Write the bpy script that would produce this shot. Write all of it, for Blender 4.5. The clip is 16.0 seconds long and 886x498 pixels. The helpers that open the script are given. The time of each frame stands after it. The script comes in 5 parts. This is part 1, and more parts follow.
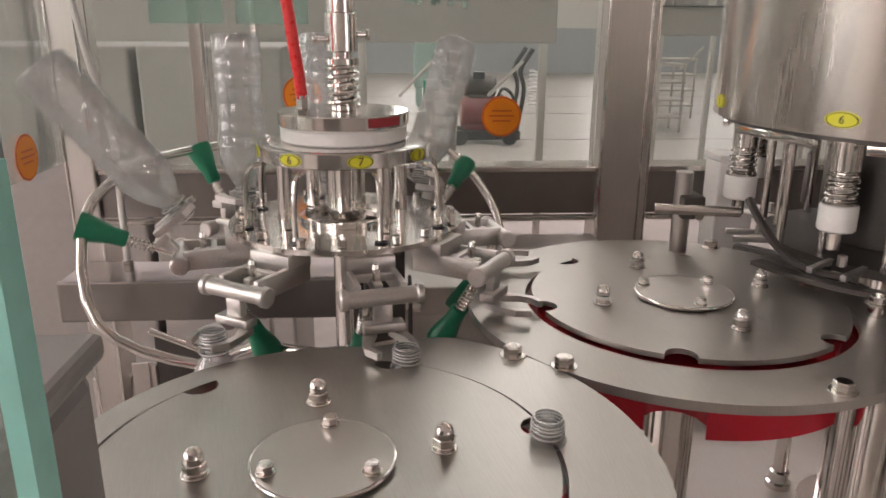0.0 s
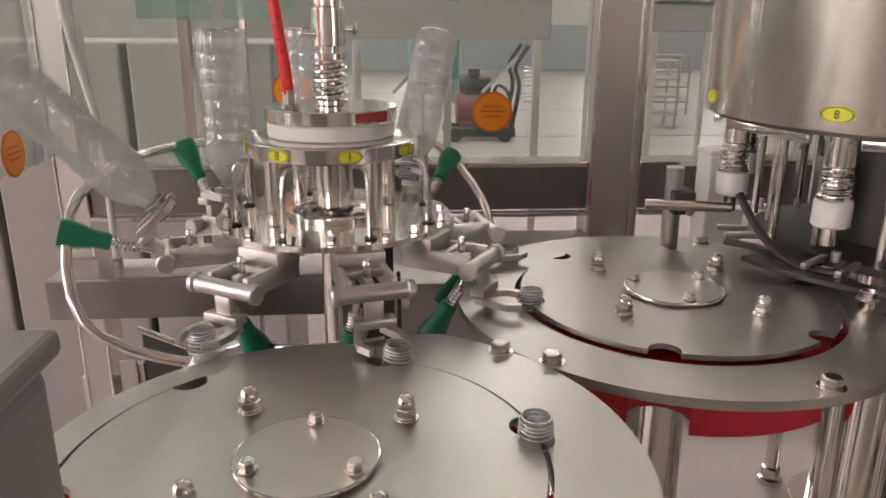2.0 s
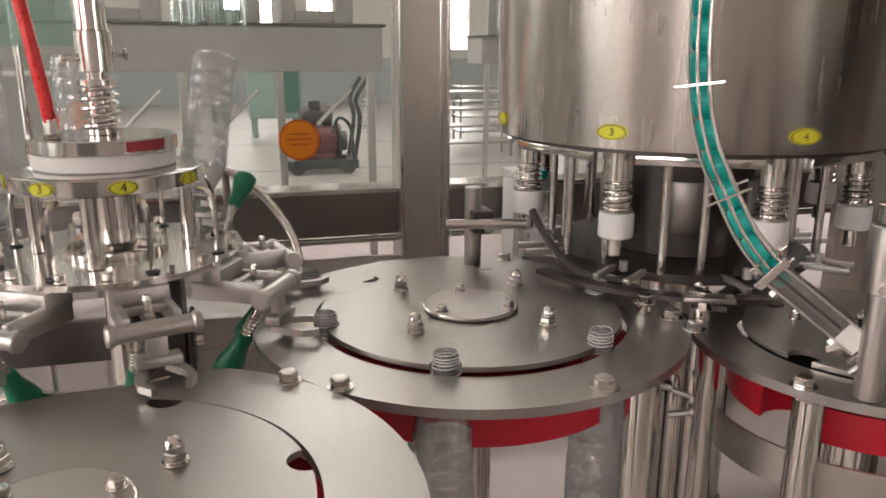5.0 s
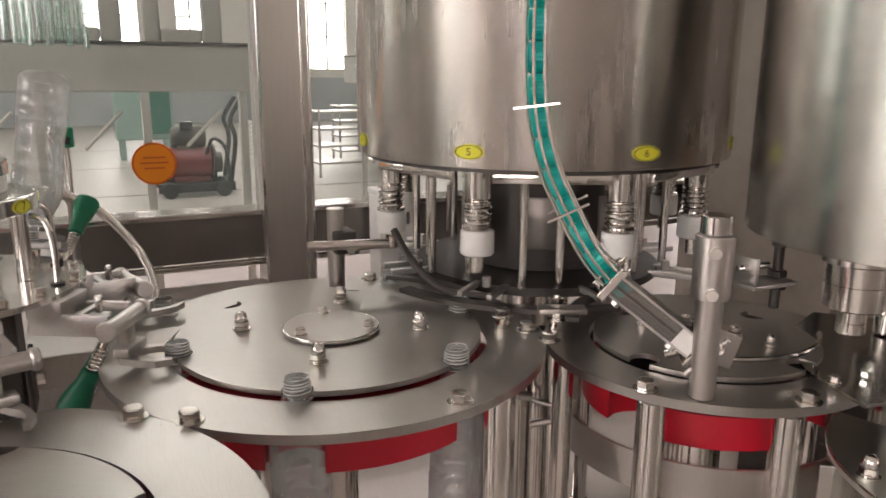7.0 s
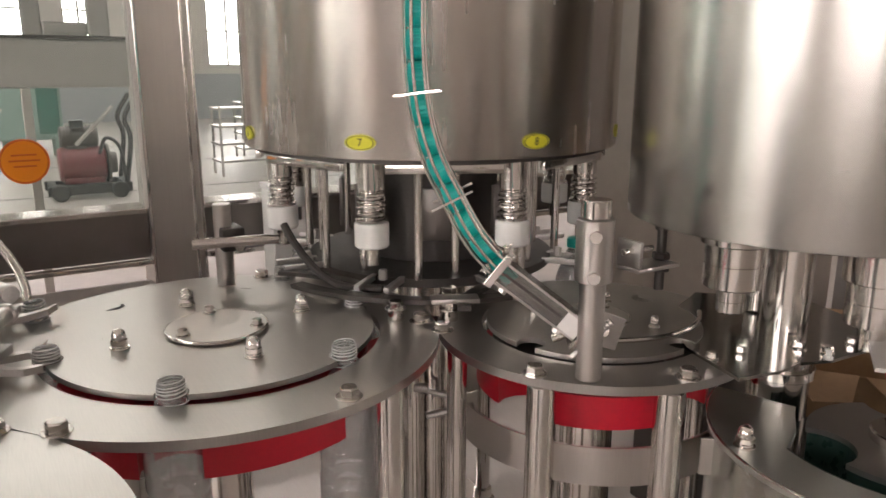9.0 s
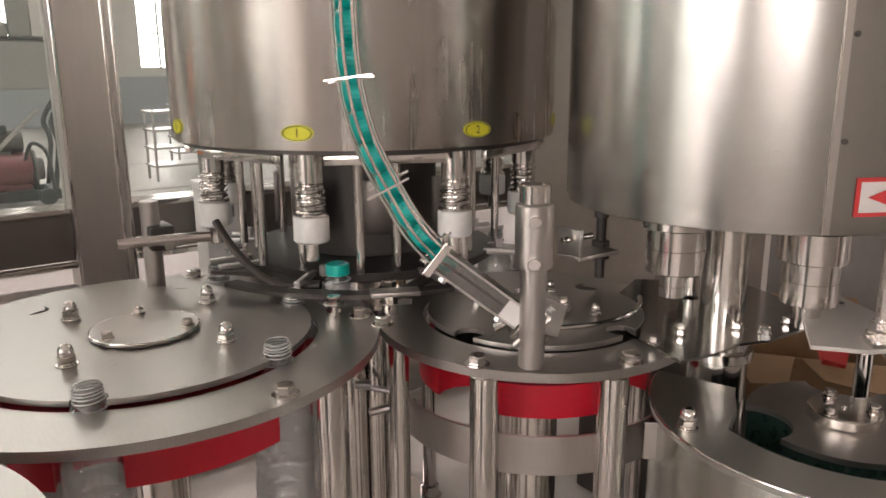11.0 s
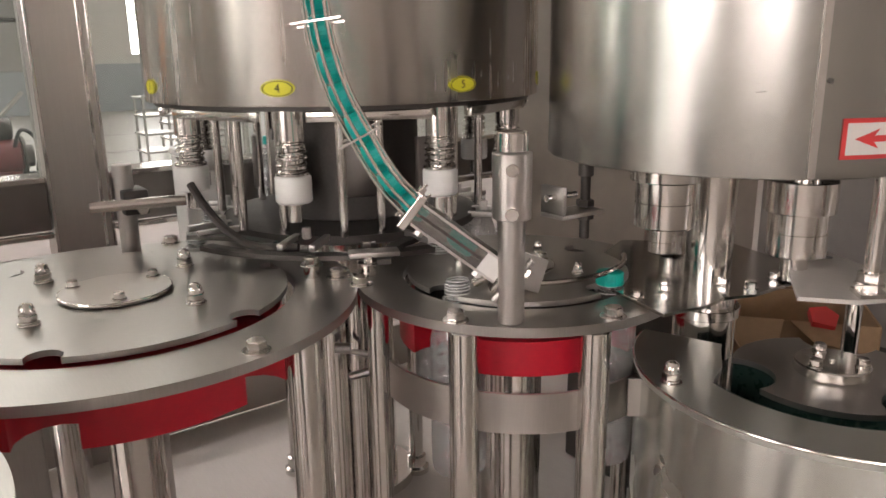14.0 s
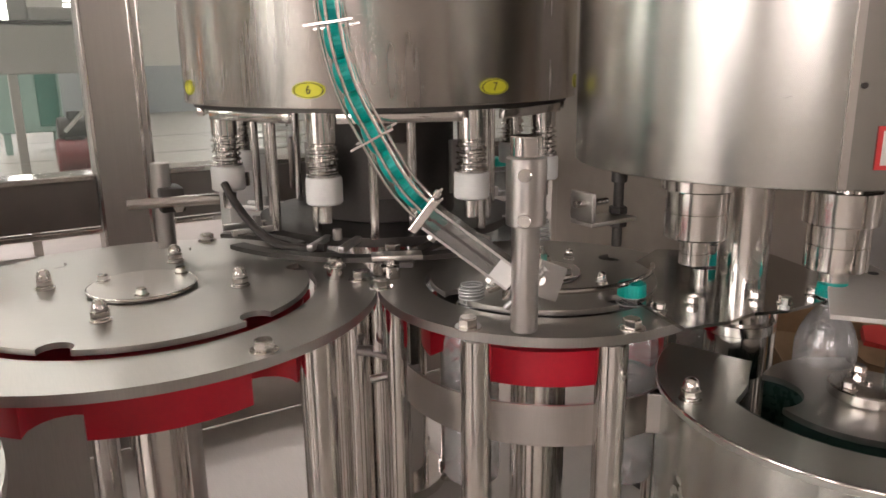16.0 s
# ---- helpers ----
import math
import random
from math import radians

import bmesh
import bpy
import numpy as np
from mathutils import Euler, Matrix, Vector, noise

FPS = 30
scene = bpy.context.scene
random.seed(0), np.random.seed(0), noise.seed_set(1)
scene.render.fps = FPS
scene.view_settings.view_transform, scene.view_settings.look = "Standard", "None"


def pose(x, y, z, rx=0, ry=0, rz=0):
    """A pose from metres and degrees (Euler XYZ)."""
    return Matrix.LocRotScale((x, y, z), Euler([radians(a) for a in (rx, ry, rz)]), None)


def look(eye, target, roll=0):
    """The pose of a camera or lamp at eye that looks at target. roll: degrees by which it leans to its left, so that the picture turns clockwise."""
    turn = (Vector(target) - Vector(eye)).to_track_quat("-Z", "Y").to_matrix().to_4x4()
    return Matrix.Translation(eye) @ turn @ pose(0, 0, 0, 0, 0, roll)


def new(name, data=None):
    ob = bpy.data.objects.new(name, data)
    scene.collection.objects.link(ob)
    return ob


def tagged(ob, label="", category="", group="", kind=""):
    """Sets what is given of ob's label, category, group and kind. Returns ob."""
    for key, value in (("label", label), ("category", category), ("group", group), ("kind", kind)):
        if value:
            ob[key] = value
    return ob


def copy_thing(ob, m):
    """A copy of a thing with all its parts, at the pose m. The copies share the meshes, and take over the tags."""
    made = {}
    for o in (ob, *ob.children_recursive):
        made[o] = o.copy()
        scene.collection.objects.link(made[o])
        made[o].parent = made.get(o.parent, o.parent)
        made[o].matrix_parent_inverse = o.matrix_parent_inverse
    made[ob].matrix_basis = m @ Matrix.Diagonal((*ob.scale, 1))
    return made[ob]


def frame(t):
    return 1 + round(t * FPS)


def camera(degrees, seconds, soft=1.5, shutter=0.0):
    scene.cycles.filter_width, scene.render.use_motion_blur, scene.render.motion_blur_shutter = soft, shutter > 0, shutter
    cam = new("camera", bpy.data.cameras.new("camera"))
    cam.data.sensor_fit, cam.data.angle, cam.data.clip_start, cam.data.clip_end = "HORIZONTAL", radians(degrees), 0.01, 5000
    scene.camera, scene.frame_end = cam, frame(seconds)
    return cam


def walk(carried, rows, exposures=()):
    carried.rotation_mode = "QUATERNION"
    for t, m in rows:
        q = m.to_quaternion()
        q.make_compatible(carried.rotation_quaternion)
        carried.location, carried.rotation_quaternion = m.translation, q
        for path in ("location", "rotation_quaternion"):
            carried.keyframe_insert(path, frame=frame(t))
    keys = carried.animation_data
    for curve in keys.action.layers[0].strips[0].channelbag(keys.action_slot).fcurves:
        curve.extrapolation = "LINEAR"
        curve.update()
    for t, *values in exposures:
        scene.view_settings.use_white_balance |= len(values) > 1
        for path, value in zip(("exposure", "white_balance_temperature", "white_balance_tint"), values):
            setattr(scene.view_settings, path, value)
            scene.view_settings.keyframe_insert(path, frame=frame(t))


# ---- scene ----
cam = camera(61.35, 16.0, soft=1.6, shutter=0.25)
PATH = [
    (0.0, -0.0297, -0.0471, 1.5675, -3.674, -17.046, -0.325),
    (0.5, -0.0244, -0.0470, 1.5681, -3.689, -17.039, -0.430),
    (1.0, -0.0218, -0.0446, 1.5671, -3.742, -17.086, -0.418),
    (1.5, -0.0220, -0.0439, 1.5664, -3.762, -17.106, -0.373),
    (2.0, -0.0202, -0.0426, 1.5646, -3.997, -17.268, -0.269),
    (2.5, -0.0109, -0.0438, 1.5622, -5.092, -17.378, -0.097),
    (3.0, -0.0042, -0.0436, 1.5595, -6.650, -17.339, -0.246),
    (3.5, 0.0094, -0.0425, 1.5577, -8.968, -17.047, -0.201),
    (6.0, 0.0694, -0.0557, 1.5533, -19.913, -13.598, -0.239),
    (6.5, 0.0749, -0.0593, 1.5550, -22.269, -13.459, -0.286),
    (7.0, 0.0817, -0.0605, 1.5572, -24.534, -13.376, -0.297),
    (7.5, 0.0899, -0.0619, 1.5561, -26.539, -13.445, -0.203),
    (8.0, 0.0953, -0.0668, 1.5529, -28.118, -13.516, -0.174),
    (8.5, 0.1017, -0.0684, 1.5526, -29.665, -13.622, -0.226),
    (9.0, 0.1094, -0.0642, 1.5495, -31.516, -13.671, -0.132),
    (11.5, 0.1249, -0.0539, 1.5271, -36.560, -13.749, 0.342),
    (12.0, 0.1271, -0.0538, 1.5205, -37.104, -14.072, 0.346),
    (12.5, 0.1281, -0.0510, 1.5181, -38.060, -14.216, 0.522),
    (13.0, 0.1319, -0.0523, 1.5130, -38.193, -14.240, 0.803),
    (13.5, 0.1365, -0.0546, 1.5049, -37.700, -14.396, 0.922),
    (14.0, 0.1457, -0.0540, 1.4966, -36.529, -14.659, 0.807),
    (14.5, 0.1513, -0.0540, 1.4967, -35.237, -14.860, 0.640),
    (15.0, 0.1573, -0.0567, 1.4942, -34.002, -14.782, 0.526),
    (15.5, 0.1681, -0.0629, 1.4954, -32.894, -14.674, 0.764),
    (16.0, 0.1953, -0.0738, 1.4956, -31.159, -14.415, 0.683),
]
walk(cam, [(t, pose(x, y, z, 90 + pitch, roll, yaw)) for t, x, y, z, yaw, pitch, roll in PATH],
     exposures=[(0, -0.04, 6400, 14), (3.7, -0.02, 6400, 13), (9, 0.03, 6400, 11), (16, 0.03, 6360, 10)])

# ---- world and light: daylight through the hall's windows ----
world = bpy.data.worlds.new("sky")
scene.world = world
world.use_nodes = True
wn = world.node_tree.nodes
sky = wn.new("ShaderNodeTexSky")
sky.sky_type, sky.sun_disc = "NISHITA", False
sky.sun_elevation, sky.sun_rotation = radians(48), radians(160)
wn["Background"].inputs[1].default_value = 0.1
world.node_tree.links.new(sky.outputs[0], wn["Background"].inputs[0])
sun = new("sun", bpy.data.lights.new("sun", "SUN"))
sun.data.energy, sun.data.angle, sun.data.color = 2.5, radians(0.5), (1, 0.95, 0.88)
sun.matrix_world = look((3, -8, 12), (0, 0, 0))


# ---- materials ----
def mat(name, color, rough=0.5, metal=0.0, var=0.12, scale=30.0, bump=0.0, stretch=(1, 1, 1), rvar=0.1, **extra):
    """Principled surface with two scales of variation in colour, gloss and relief."""
    m = bpy.data.materials.new(name)
    m.use_nodes = True
    t = m.node_tree
    b = t.nodes["Principled BSDF"]
    co = t.nodes.new("ShaderNodeTexCoord")
    mp = t.nodes.new("ShaderNodeMapping")
    mp.inputs["Scale"].default_value = [scale * s for s in stretch]
    t.links.new(co.outputs["Object"], mp.inputs[0])
    fine, broad = t.nodes.new("ShaderNodeTexNoise"), t.nodes.new("ShaderNodeTexNoise")
    fine.inputs["Scale"].default_value, fine.inputs["Detail"].default_value = 6.0, 4
    broad.inputs["Scale"].default_value, broad.inputs["Detail"].default_value = 0.35, 3
    t.links.new(mp.outputs[0], fine.inputs[0])
    t.links.new(co.outputs["Object"], broad.inputs[0])
    broad.inputs["Scale"].default_value = 9.0
    mix = t.nodes.new("ShaderNodeMath")
    mix.operation = "ADD"
    t.links.new(fine.outputs[0], mix.inputs[0])
    t.links.new(broad.outputs[0], mix.inputs[1])
    ramp = t.nodes.new("ShaderNodeMapRange")
    ramp.inputs[1].default_value, ramp.inputs[2].default_value = 0.5, 1.5
    ramp.inputs[3].default_value, ramp.inputs[4].default_value = 1 - var, 1 + var
    t.links.new(mix.outputs[0], ramp.inputs[0])
    col = t.nodes.new("ShaderNodeVectorMath")
    col.operation = "SCALE"
    col.inputs[0].default_value = color
    t.links.new(ramp.outputs[0], col.inputs["Scale"])
    t.links.new(col.outputs[0], b.inputs["Base Color"])
    rr = t.nodes.new("ShaderNodeMapRange")
    rr.inputs[1].default_value, rr.inputs[2].default_value = 0.5, 1.5
    rr.inputs[3].default_value, rr.inputs[4].default_value = max(0.02, rough - rvar), rough + rvar
    t.links.new(mix.outputs[0], rr.inputs[0])
    t.links.new(rr.outputs[0], b.inputs["Roughness"])
    b.inputs["Metallic"].default_value = metal
    if bump:
        bp = t.nodes.new("ShaderNodeBump")
        bp.inputs["Strength"].default_value, bp.inputs["Distance"].default_value = bump, 0.002
        t.links.new(fine.outputs[0], bp.inputs["Height"])
        t.links.new(bp.outputs[0], b.inputs["Normal"])
    for key, value in extra.items():
        b.inputs[key.replace("_", " ")].default_value = value
    return m


def clear(name, tint, gloss_rough, body=0.0, body_color=(0.8, 0.85, 0.85), bump=0.0, gloss=0.55):
    """Thin clear plastic or glass: see-through, with a gloss that grows towards the rim and a little haze."""
    m = bpy.data.materials.new(name)
    m.use_nodes = True
    t = m.node_tree
    t.nodes.remove(t.nodes["Principled BSDF"])
    out = t.nodes["Material Output"]
    tr, gl, df = (t.nodes.new("ShaderNodeBsdf" + k) for k in ("Transparent", "Glossy", "Diffuse"))
    tr.inputs[0].default_value = (*tint, 1)
    gl.inputs["Roughness"].default_value = gloss_rough
    df.inputs[0].default_value = (*body_color, 1)
    m1, m2 = t.nodes.new("ShaderNodeMixShader"), t.nodes.new("ShaderNodeMixShader")
    m1.inputs[0].default_value = body
    t.links.new(tr.outputs[0], m1.inputs[1])
    t.links.new(df.outputs[0], m1.inputs[2])
    lw = t.nodes.new("ShaderNodeLayerWeight")
    lw.inputs[0].default_value = gloss
    mm = t.nodes.new("ShaderNodeMath")
    mm.operation, mm.inputs[1].default_value = "MULTIPLY", 0.8
    t.links.new(lw.outputs["Fresnel"], mm.inputs[0])
    t.links.new(mm.outputs[0], m2.inputs[0])
    t.links.new(m1.outputs[0], m2.inputs[1])
    t.links.new(gl.outputs[0], m2.inputs[2])
    t.links.new(m2.outputs[0], out.inputs[0])
    if bump:
        n, bp = t.nodes.new("ShaderNodeTexNoise"), t.nodes.new("ShaderNodeBump")
        co = t.nodes.new("ShaderNodeTexCoord")
        t.links.new(co.outputs["Object"], n.inputs[0])
        n.inputs["Scale"].default_value = 60
        bp.inputs["Strength"].default_value, bp.inputs["Distance"].default_value = bump, 0.004
        t.links.new(n.outputs[0], bp.inputs["Height"])
        for s in (gl, lw):
            t.links.new(bp.outputs[0], s.inputs["Normal"])
    return m


def glow(name, color, strength):
    m = bpy.data.materials.new(name)
    m.use_nodes = True
    b = m.node_tree.nodes["Principled BSDF"]
    b.inputs["Base Color"].default_value = (*color, 1)
    b.inputs["Emission Color"].default_value = (*color, 1)
    b.inputs["Emission Strength"].default_value = strength
    return m


STEEL = mat("brushed_steel", (0.56, 0.53, 0.50), 0.34, 1.0, 0.08, 6, 0.04, (1, 40, 1), 0.07)
PLATE = mat("ground_plate_steel", (0.465, 0.445, 0.415), 0.36, 1.0, 0.13, 5, 0.05, (30, 1.5, 1), 0.11)
TANK = mat("tank_steel", (0.775, 0.735, 0.69), 0.26, 1.0, 0.06, 1.2, 0.0, (15, 15, 0.1), 0.035)


def brushed_round(m, amount, rotation):
    """Grain that runs round the drum, so that reflections draw out into upright streaks."""
    t = m.node_tree
    tg = t.nodes.new("ShaderNodeTangent")
    tg.direction_type, tg.axis = "RADIAL", "Z"
    b = t.nodes["Principled BSDF"]
    t.links.new(tg.outputs[0], b.inputs["Tangent"])
    b.inputs["Anisotropic"].default_value, b.inputs["Anisotropic Rotation"].default_value = amount, rotation


brushed_round(TANK, 0.93, 0.25)
SHROUD = mat("shroud_steel", (0.45, 0.44, 0.41), 0.25, 1.0, 0.05, 3, 0.0, (1, 1, 6), 0.03)
POLISH = mat("polished_steel", (0.74, 0.71, 0.675), 0.14, 1.0, 0.06, 40, 0.0, (1, 1, 1), 0.05)
CAST = mat("cast_steel", (0.60, 0.575, 0.55), 0.40, 1.0, 0.15, 60, 0.15)
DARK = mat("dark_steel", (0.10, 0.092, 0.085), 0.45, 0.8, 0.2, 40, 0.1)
BLACK = mat("black_plastic", (0.02, 0.022, 0.022), 0.4, 0, 0.2, 30)
WHITE = mat("white_nylon", (0.78, 0.77, 0.74), 0.45, 0, 0.05, 30)
RED = mat("red_plastic", (0.50, 0.007, 0.025), 0.4, 0, 0.12, 30, 0.05)
HOSE_RED = mat("red_hose", (0.75, 0.03, 0.03), 0.3, 0, 0.05, 30)
GREEN = mat("green_rubber", (0.01, 0.20, 0.10), 0.42, 0, 0.15, 40)
TEAL = mat("teal_plastic", (0.0, 0.42, 0.36), 0.35, 0, 0.12, 40)
YELLOW = mat("yellow_label", (0.75, 0.72, 0.04), 0.5, 0, 0.04, 60)
INK = mat("black_ink", (0.02, 0.02, 0.02), 0.6, 0, 0.05, 60)
ORANGE = mat("orange_sticker", (0.95, 0.30, 0.01), 0.4, 0, 0.05, 60)
ORANGE_DARK = mat("orange_print", (0.70, 0.13, 0.01), 0.4, 0, 0.05, 60)
SIGN_RED = mat("sign_red", (0.62, 0.05, 0.05), 0.45, 0, 0.05, 60)
SIGN_WHITE = mat("sign_white", (0.72, 0.70, 0.66), 0.45, 0, 0.04, 60)
CARD = mat("cardboard", (0.36, 0.24, 0.14), 0.85, 0, 0.15, 20, 0.1)
PAINT = mat("grey_enamel", (0.42, 0.40, 0.38), 0.4, 0.0, 0.06, 10, 0.03)
PAINT_DULL = mat("dull_grey_enamel", (0.27, 0.258, 0.245), 0.45, 0.0, 0.08, 10, 0.03)
CONCRETE = mat("polished_concrete", (0.33, 0.305, 0.275), 0.42, 0, 0.16, 0.25, 0.0, (1, 1, 1), 0.06)
WALL = mat("hall_plaster", (0.60, 0.57, 0.53), 0.85, 0, 0.08, 2, 0.1)
WALL_LOW = mat("painted_dado", (0.34, 0.36, 0.37), 0.6, 0, 0.1, 2, 0.1)
ROOF = mat("roof_sheet", (0.58, 0.545, 0.51), 0.7, 0, 0.1, 2, 0.1)
GREEN_DARK = mat("green_paint", (0.03, 0.12, 0.09), 0.5, 0, 0.2, 10)
RED_PAINT = mat("red_machine_paint", (0.13, 0.022, 0.024), 0.45, 0, 0.2, 10)
PET = clear("clear_bottle", (0.93, 0.95, 0.95), 0.09, 0.26, (0.92, 0.91, 0.89), bump=0.36)
PET_NECK = clear("bottle_neck", (0.95, 0.96, 0.96), 0.10, 0.10, (0.90, 0.89, 0.86), bump=0.1)
RIM = clear("neck_thread", (0.95, 0.96, 0.96), 0.15, 0.82, (0.93, 0.92, 0.89))
GLASS = clear("machine_glass", (0.93, 0.97, 0.95), 0.02, 0.085, (0.72, 0.80, 0.76), gloss=0.09)
GLASS_EDGE = mat("glass_edge", (0.35, 0.75, 0.66), 0.2, 0, 0.1, 20)
TUBE_CLEAR = clear("clear_chute_strip", (0.88, 0.88, 0.86), 0.12, 0.10, (0.52, 0.50, 0.47))
STRIP = clear("green_curtain_strip", (0.80, 0.93, 0.88), 0.15, 0.2, (0.40, 0.66, 0.56))
DAY = glow("daylight", (1.0, 0.912, 0.89), 10.8)
DAY_WEST = glow("west_daylight", (1.0, 0.912, 0.89), 6.5)
# glow of the added roof strips, which no view shows
ROOF_FILL = glow("roof_fill_sheet", (1.0, 0.905, 0.885), 6.5)
POST = mat("worn_frame_steel", (0.54, 0.51, 0.475), 0.42, 1.0, 0.08, 3, 0.02, (30, 30, 0.5), 0.08)
BED = mat("satin_bed_steel", (0.63, 0.60, 0.555), 0.5, 0.3, 0.08, 4, 0.02, (20, 1.5, 1), 0.06)
DRUM = mat("satin_drum_steel", (0.70, 0.712, 0.67), 0.36, 1.0, 0.06, 4, 0.0, (1, 1, 1), 0.05)
DRUM_WALL = mat("bent_drum_steel", (0.72, 0.735, 0.69), 0.26, 1.0, 0.05, 3, 0.0, (1, 1, 1), 0.03)
brushed_round(DRUM_WALL, 0.8, 0.25)
MIRROR = mat("dark_cover_steel", (0.40, 0.385, 0.36), 0.14, 1.0, 0.06, 5, 0.0, (8, 1, 1), 0.05)
HUB = mat("polished_hub_steel", (0.56, 0.53, 0.495), 0.36, 1.0, 0.03, 8, 0.0, (1, 1, 1), 0.01)
LINER = mat("dark_green_liner", (0.018, 0.042, 0.034), 0.3, 0, 0.2, 20)
SILL = mat("stained_sill_steel", (0.26, 0.24, 0.225), 0.36, 0.95, 0.1, 5, 0.04, (1, 30, 1), 0.07)


# ---- mesh helpers ----
def part(name, bm, material, parent=None, label="", smooth=40):
    me = bpy.data.meshes.new(name)
    bmesh.ops.recalc_face_normals(bm, faces=bm.faces)
    bm.to_mesh(me)
    bm.free()
    me.materials.append(material)
    if smooth:
        me.polygons.foreach_set("use_smooth", [True] * len(me.polygons))
        me.set_sharp_from_angle(angle=radians(smooth))
    ob = new(name, me)
    if parent:
        ob.parent = parent
    if label:
        ob["label"] = label
    return ob


def thing(name, m=None, **tags):
    e = new(name)
    e.empty_display_size = 0.05
    if m:
        e.matrix_basis = m
    return tagged(e, **tags)


def lathe(bm, profile, seg=32, m=None):
    """Solid or shell of revolution round z; profile rows are r, z."""
    rings = []
    for r, z in profile:
        if r < 1e-6:
            rings.append([bm.verts.new((0, 0, z))])
        else:
            rings.append([bm.verts.new((r * math.cos(2 * math.pi * i / seg), r * math.sin(2 * math.pi * i / seg), z)) for i in range(seg)])
    for a, b in zip(rings, rings[1:]):
        for i in range(seg):
            j = (i + 1) % seg
            f = [a[i % len(a)], a[j % len(a)], b[j % len(b)], b[i % len(b)]]
            f = list(dict.fromkeys(f))
            if len(f) > 2:
                bm.faces.new(f)
    if m:
        bmesh.ops.transform(bm, matrix=m, verts=[v for ring in rings for v in ring])
    return bm


def cyl(bm, r, z0, z1, seg=24, bev=0.0008, x=0.0, y=0.0, m=None):
    t = Matrix.Translation((x, y, 0))
    b = min(bev, r * 0.4, abs(z1 - z0) * 0.4)
    return lathe(bm, [(0, z0), (r - b, z0), (r, z0 + b), (r, z1 - b), (r - b, z1), (0, z1)], seg, (m or Matrix()) @ t)


def rod(bm, a, b, r, seg=12):
    a, b = Vector(a), Vector(b)
    m = Matrix.Translation(a) @ (b - a).to_track_quat("Z", "Y").to_matrix().to_4x4()
    return cyl(bm, r, 0, (b - a).length, seg, 0.0006, m=m)


def box(bm, x0, x1, y0, y1, z0, z1, bev=0.0015, m=None):
    g = bmesh.ops.create_cube(bm, size=1, matrix=(m or Matrix()) @ Matrix.Translation(((x0 + x1) / 2, (y0 + y1) / 2, (z0 + z1) / 2)) @ Matrix.Diagonal((x1 - x0, y1 - y0, z1 - z0, 1)))
    if bev:
        es = list({e for v in g["verts"] for e in v.link_edges})
        bmesh.ops.bevel(bm, geom=es, offset=min(bev, 0.3 * min(x1 - x0, y1 - y0, z1 - z0)), segments=2, affect="EDGES", profile=0.5)
    return bm


def tube(bm, pts, r, seg=10, closed=False):
    pts = [Vector(p) for p in pts]
    n = len(pts)
    rings, side = [], None
    for i, p in enumerate(pts):
        a, b = (pts[i - 1] if i or closed else p), (pts[(i + 1) % n] if i < n - 1 or closed else p)
        d = (b - a).normalized()
        side = (side - d * side.dot(d)).normalized() if side else d.orthogonal().normalized()
        up = d.cross(side)
        rings.append([bm.verts.new(p + r * (math.cos(2 * math.pi * k / seg) * side + math.sin(2 * math.pi * k / seg) * up)) for k in range(seg)])
    for i in range(n if closed else n - 1):
        a, b = rings[i], rings[(i + 1) % n]
        for k in range(seg):
            bm.faces.new((a[k], a[(k + 1) % seg], b[(k + 1) % seg], b[k]))
    if not closed:
        bm.faces.new(rings[0][::-1])
        bm.faces.new(rings[-1])
    return bm


def spline(ctrl, steps=8):
    """Catmull-Rom curve through the points."""
    c = [Vector(p) for p in ctrl]
    c = [2 * c[0] - c[1], *c, 2 * c[-1] - c[-2]]
    out = []
    for i in range(1, len(c) - 2):
        for s in range(steps):
            u = s / steps
            p0, p1, p2, p3 = c[i - 1:i + 3]
            out.append(0.5 * (2 * p1 + (p2 - p0) * u + (2 * p0 - 5 * p1 + 4 * p2 - p3) * u * u + (3 * p1 - p0 - 3 * p2 + p3) * u ** 3))
    return out + [c[-2]]


def prism(bm, outline, z0, z1, hole=None):
    """Plate of any outline; with a hole the two outlines have as many points."""
    def ring(pts, z):
        return [bm.verts.new((x, y, z)) for x, y in pts]
    n = len(outline)
    o0, o1 = ring(outline, z0), ring(outline, z1)
    for i in range(n):
        j = (i + 1) % n
        bm.faces.new((o0[i], o0[j], o1[j], o1[i]))
    if hole:
        h0, h1 = ring(hole, z0), ring(hole, z1)
        for i in range(n):
            j = (i + 1) % n
            bm.faces.new((h0[j], h0[i], h1[i], h1[j]))
            bm.faces.new((o1[i], o1[j], h1[j], h1[i]))
            bm.faces.new((o0[j], o0[i], h0[i], h0[j]))
    else:
        bm.faces.new(o1)
        bm.faces.new(o0[::-1])
    return bm


def ring_points(r, n=96, a0=0.0, a1=360.0, x=0.0, y=0.0):
    return [(x + r * math.cos(radians(a0 + (a1 - a0) * i / n)), y + r * math.sin(radians(a0 + (a1 - a0) * i / n))) for i in range(n)]


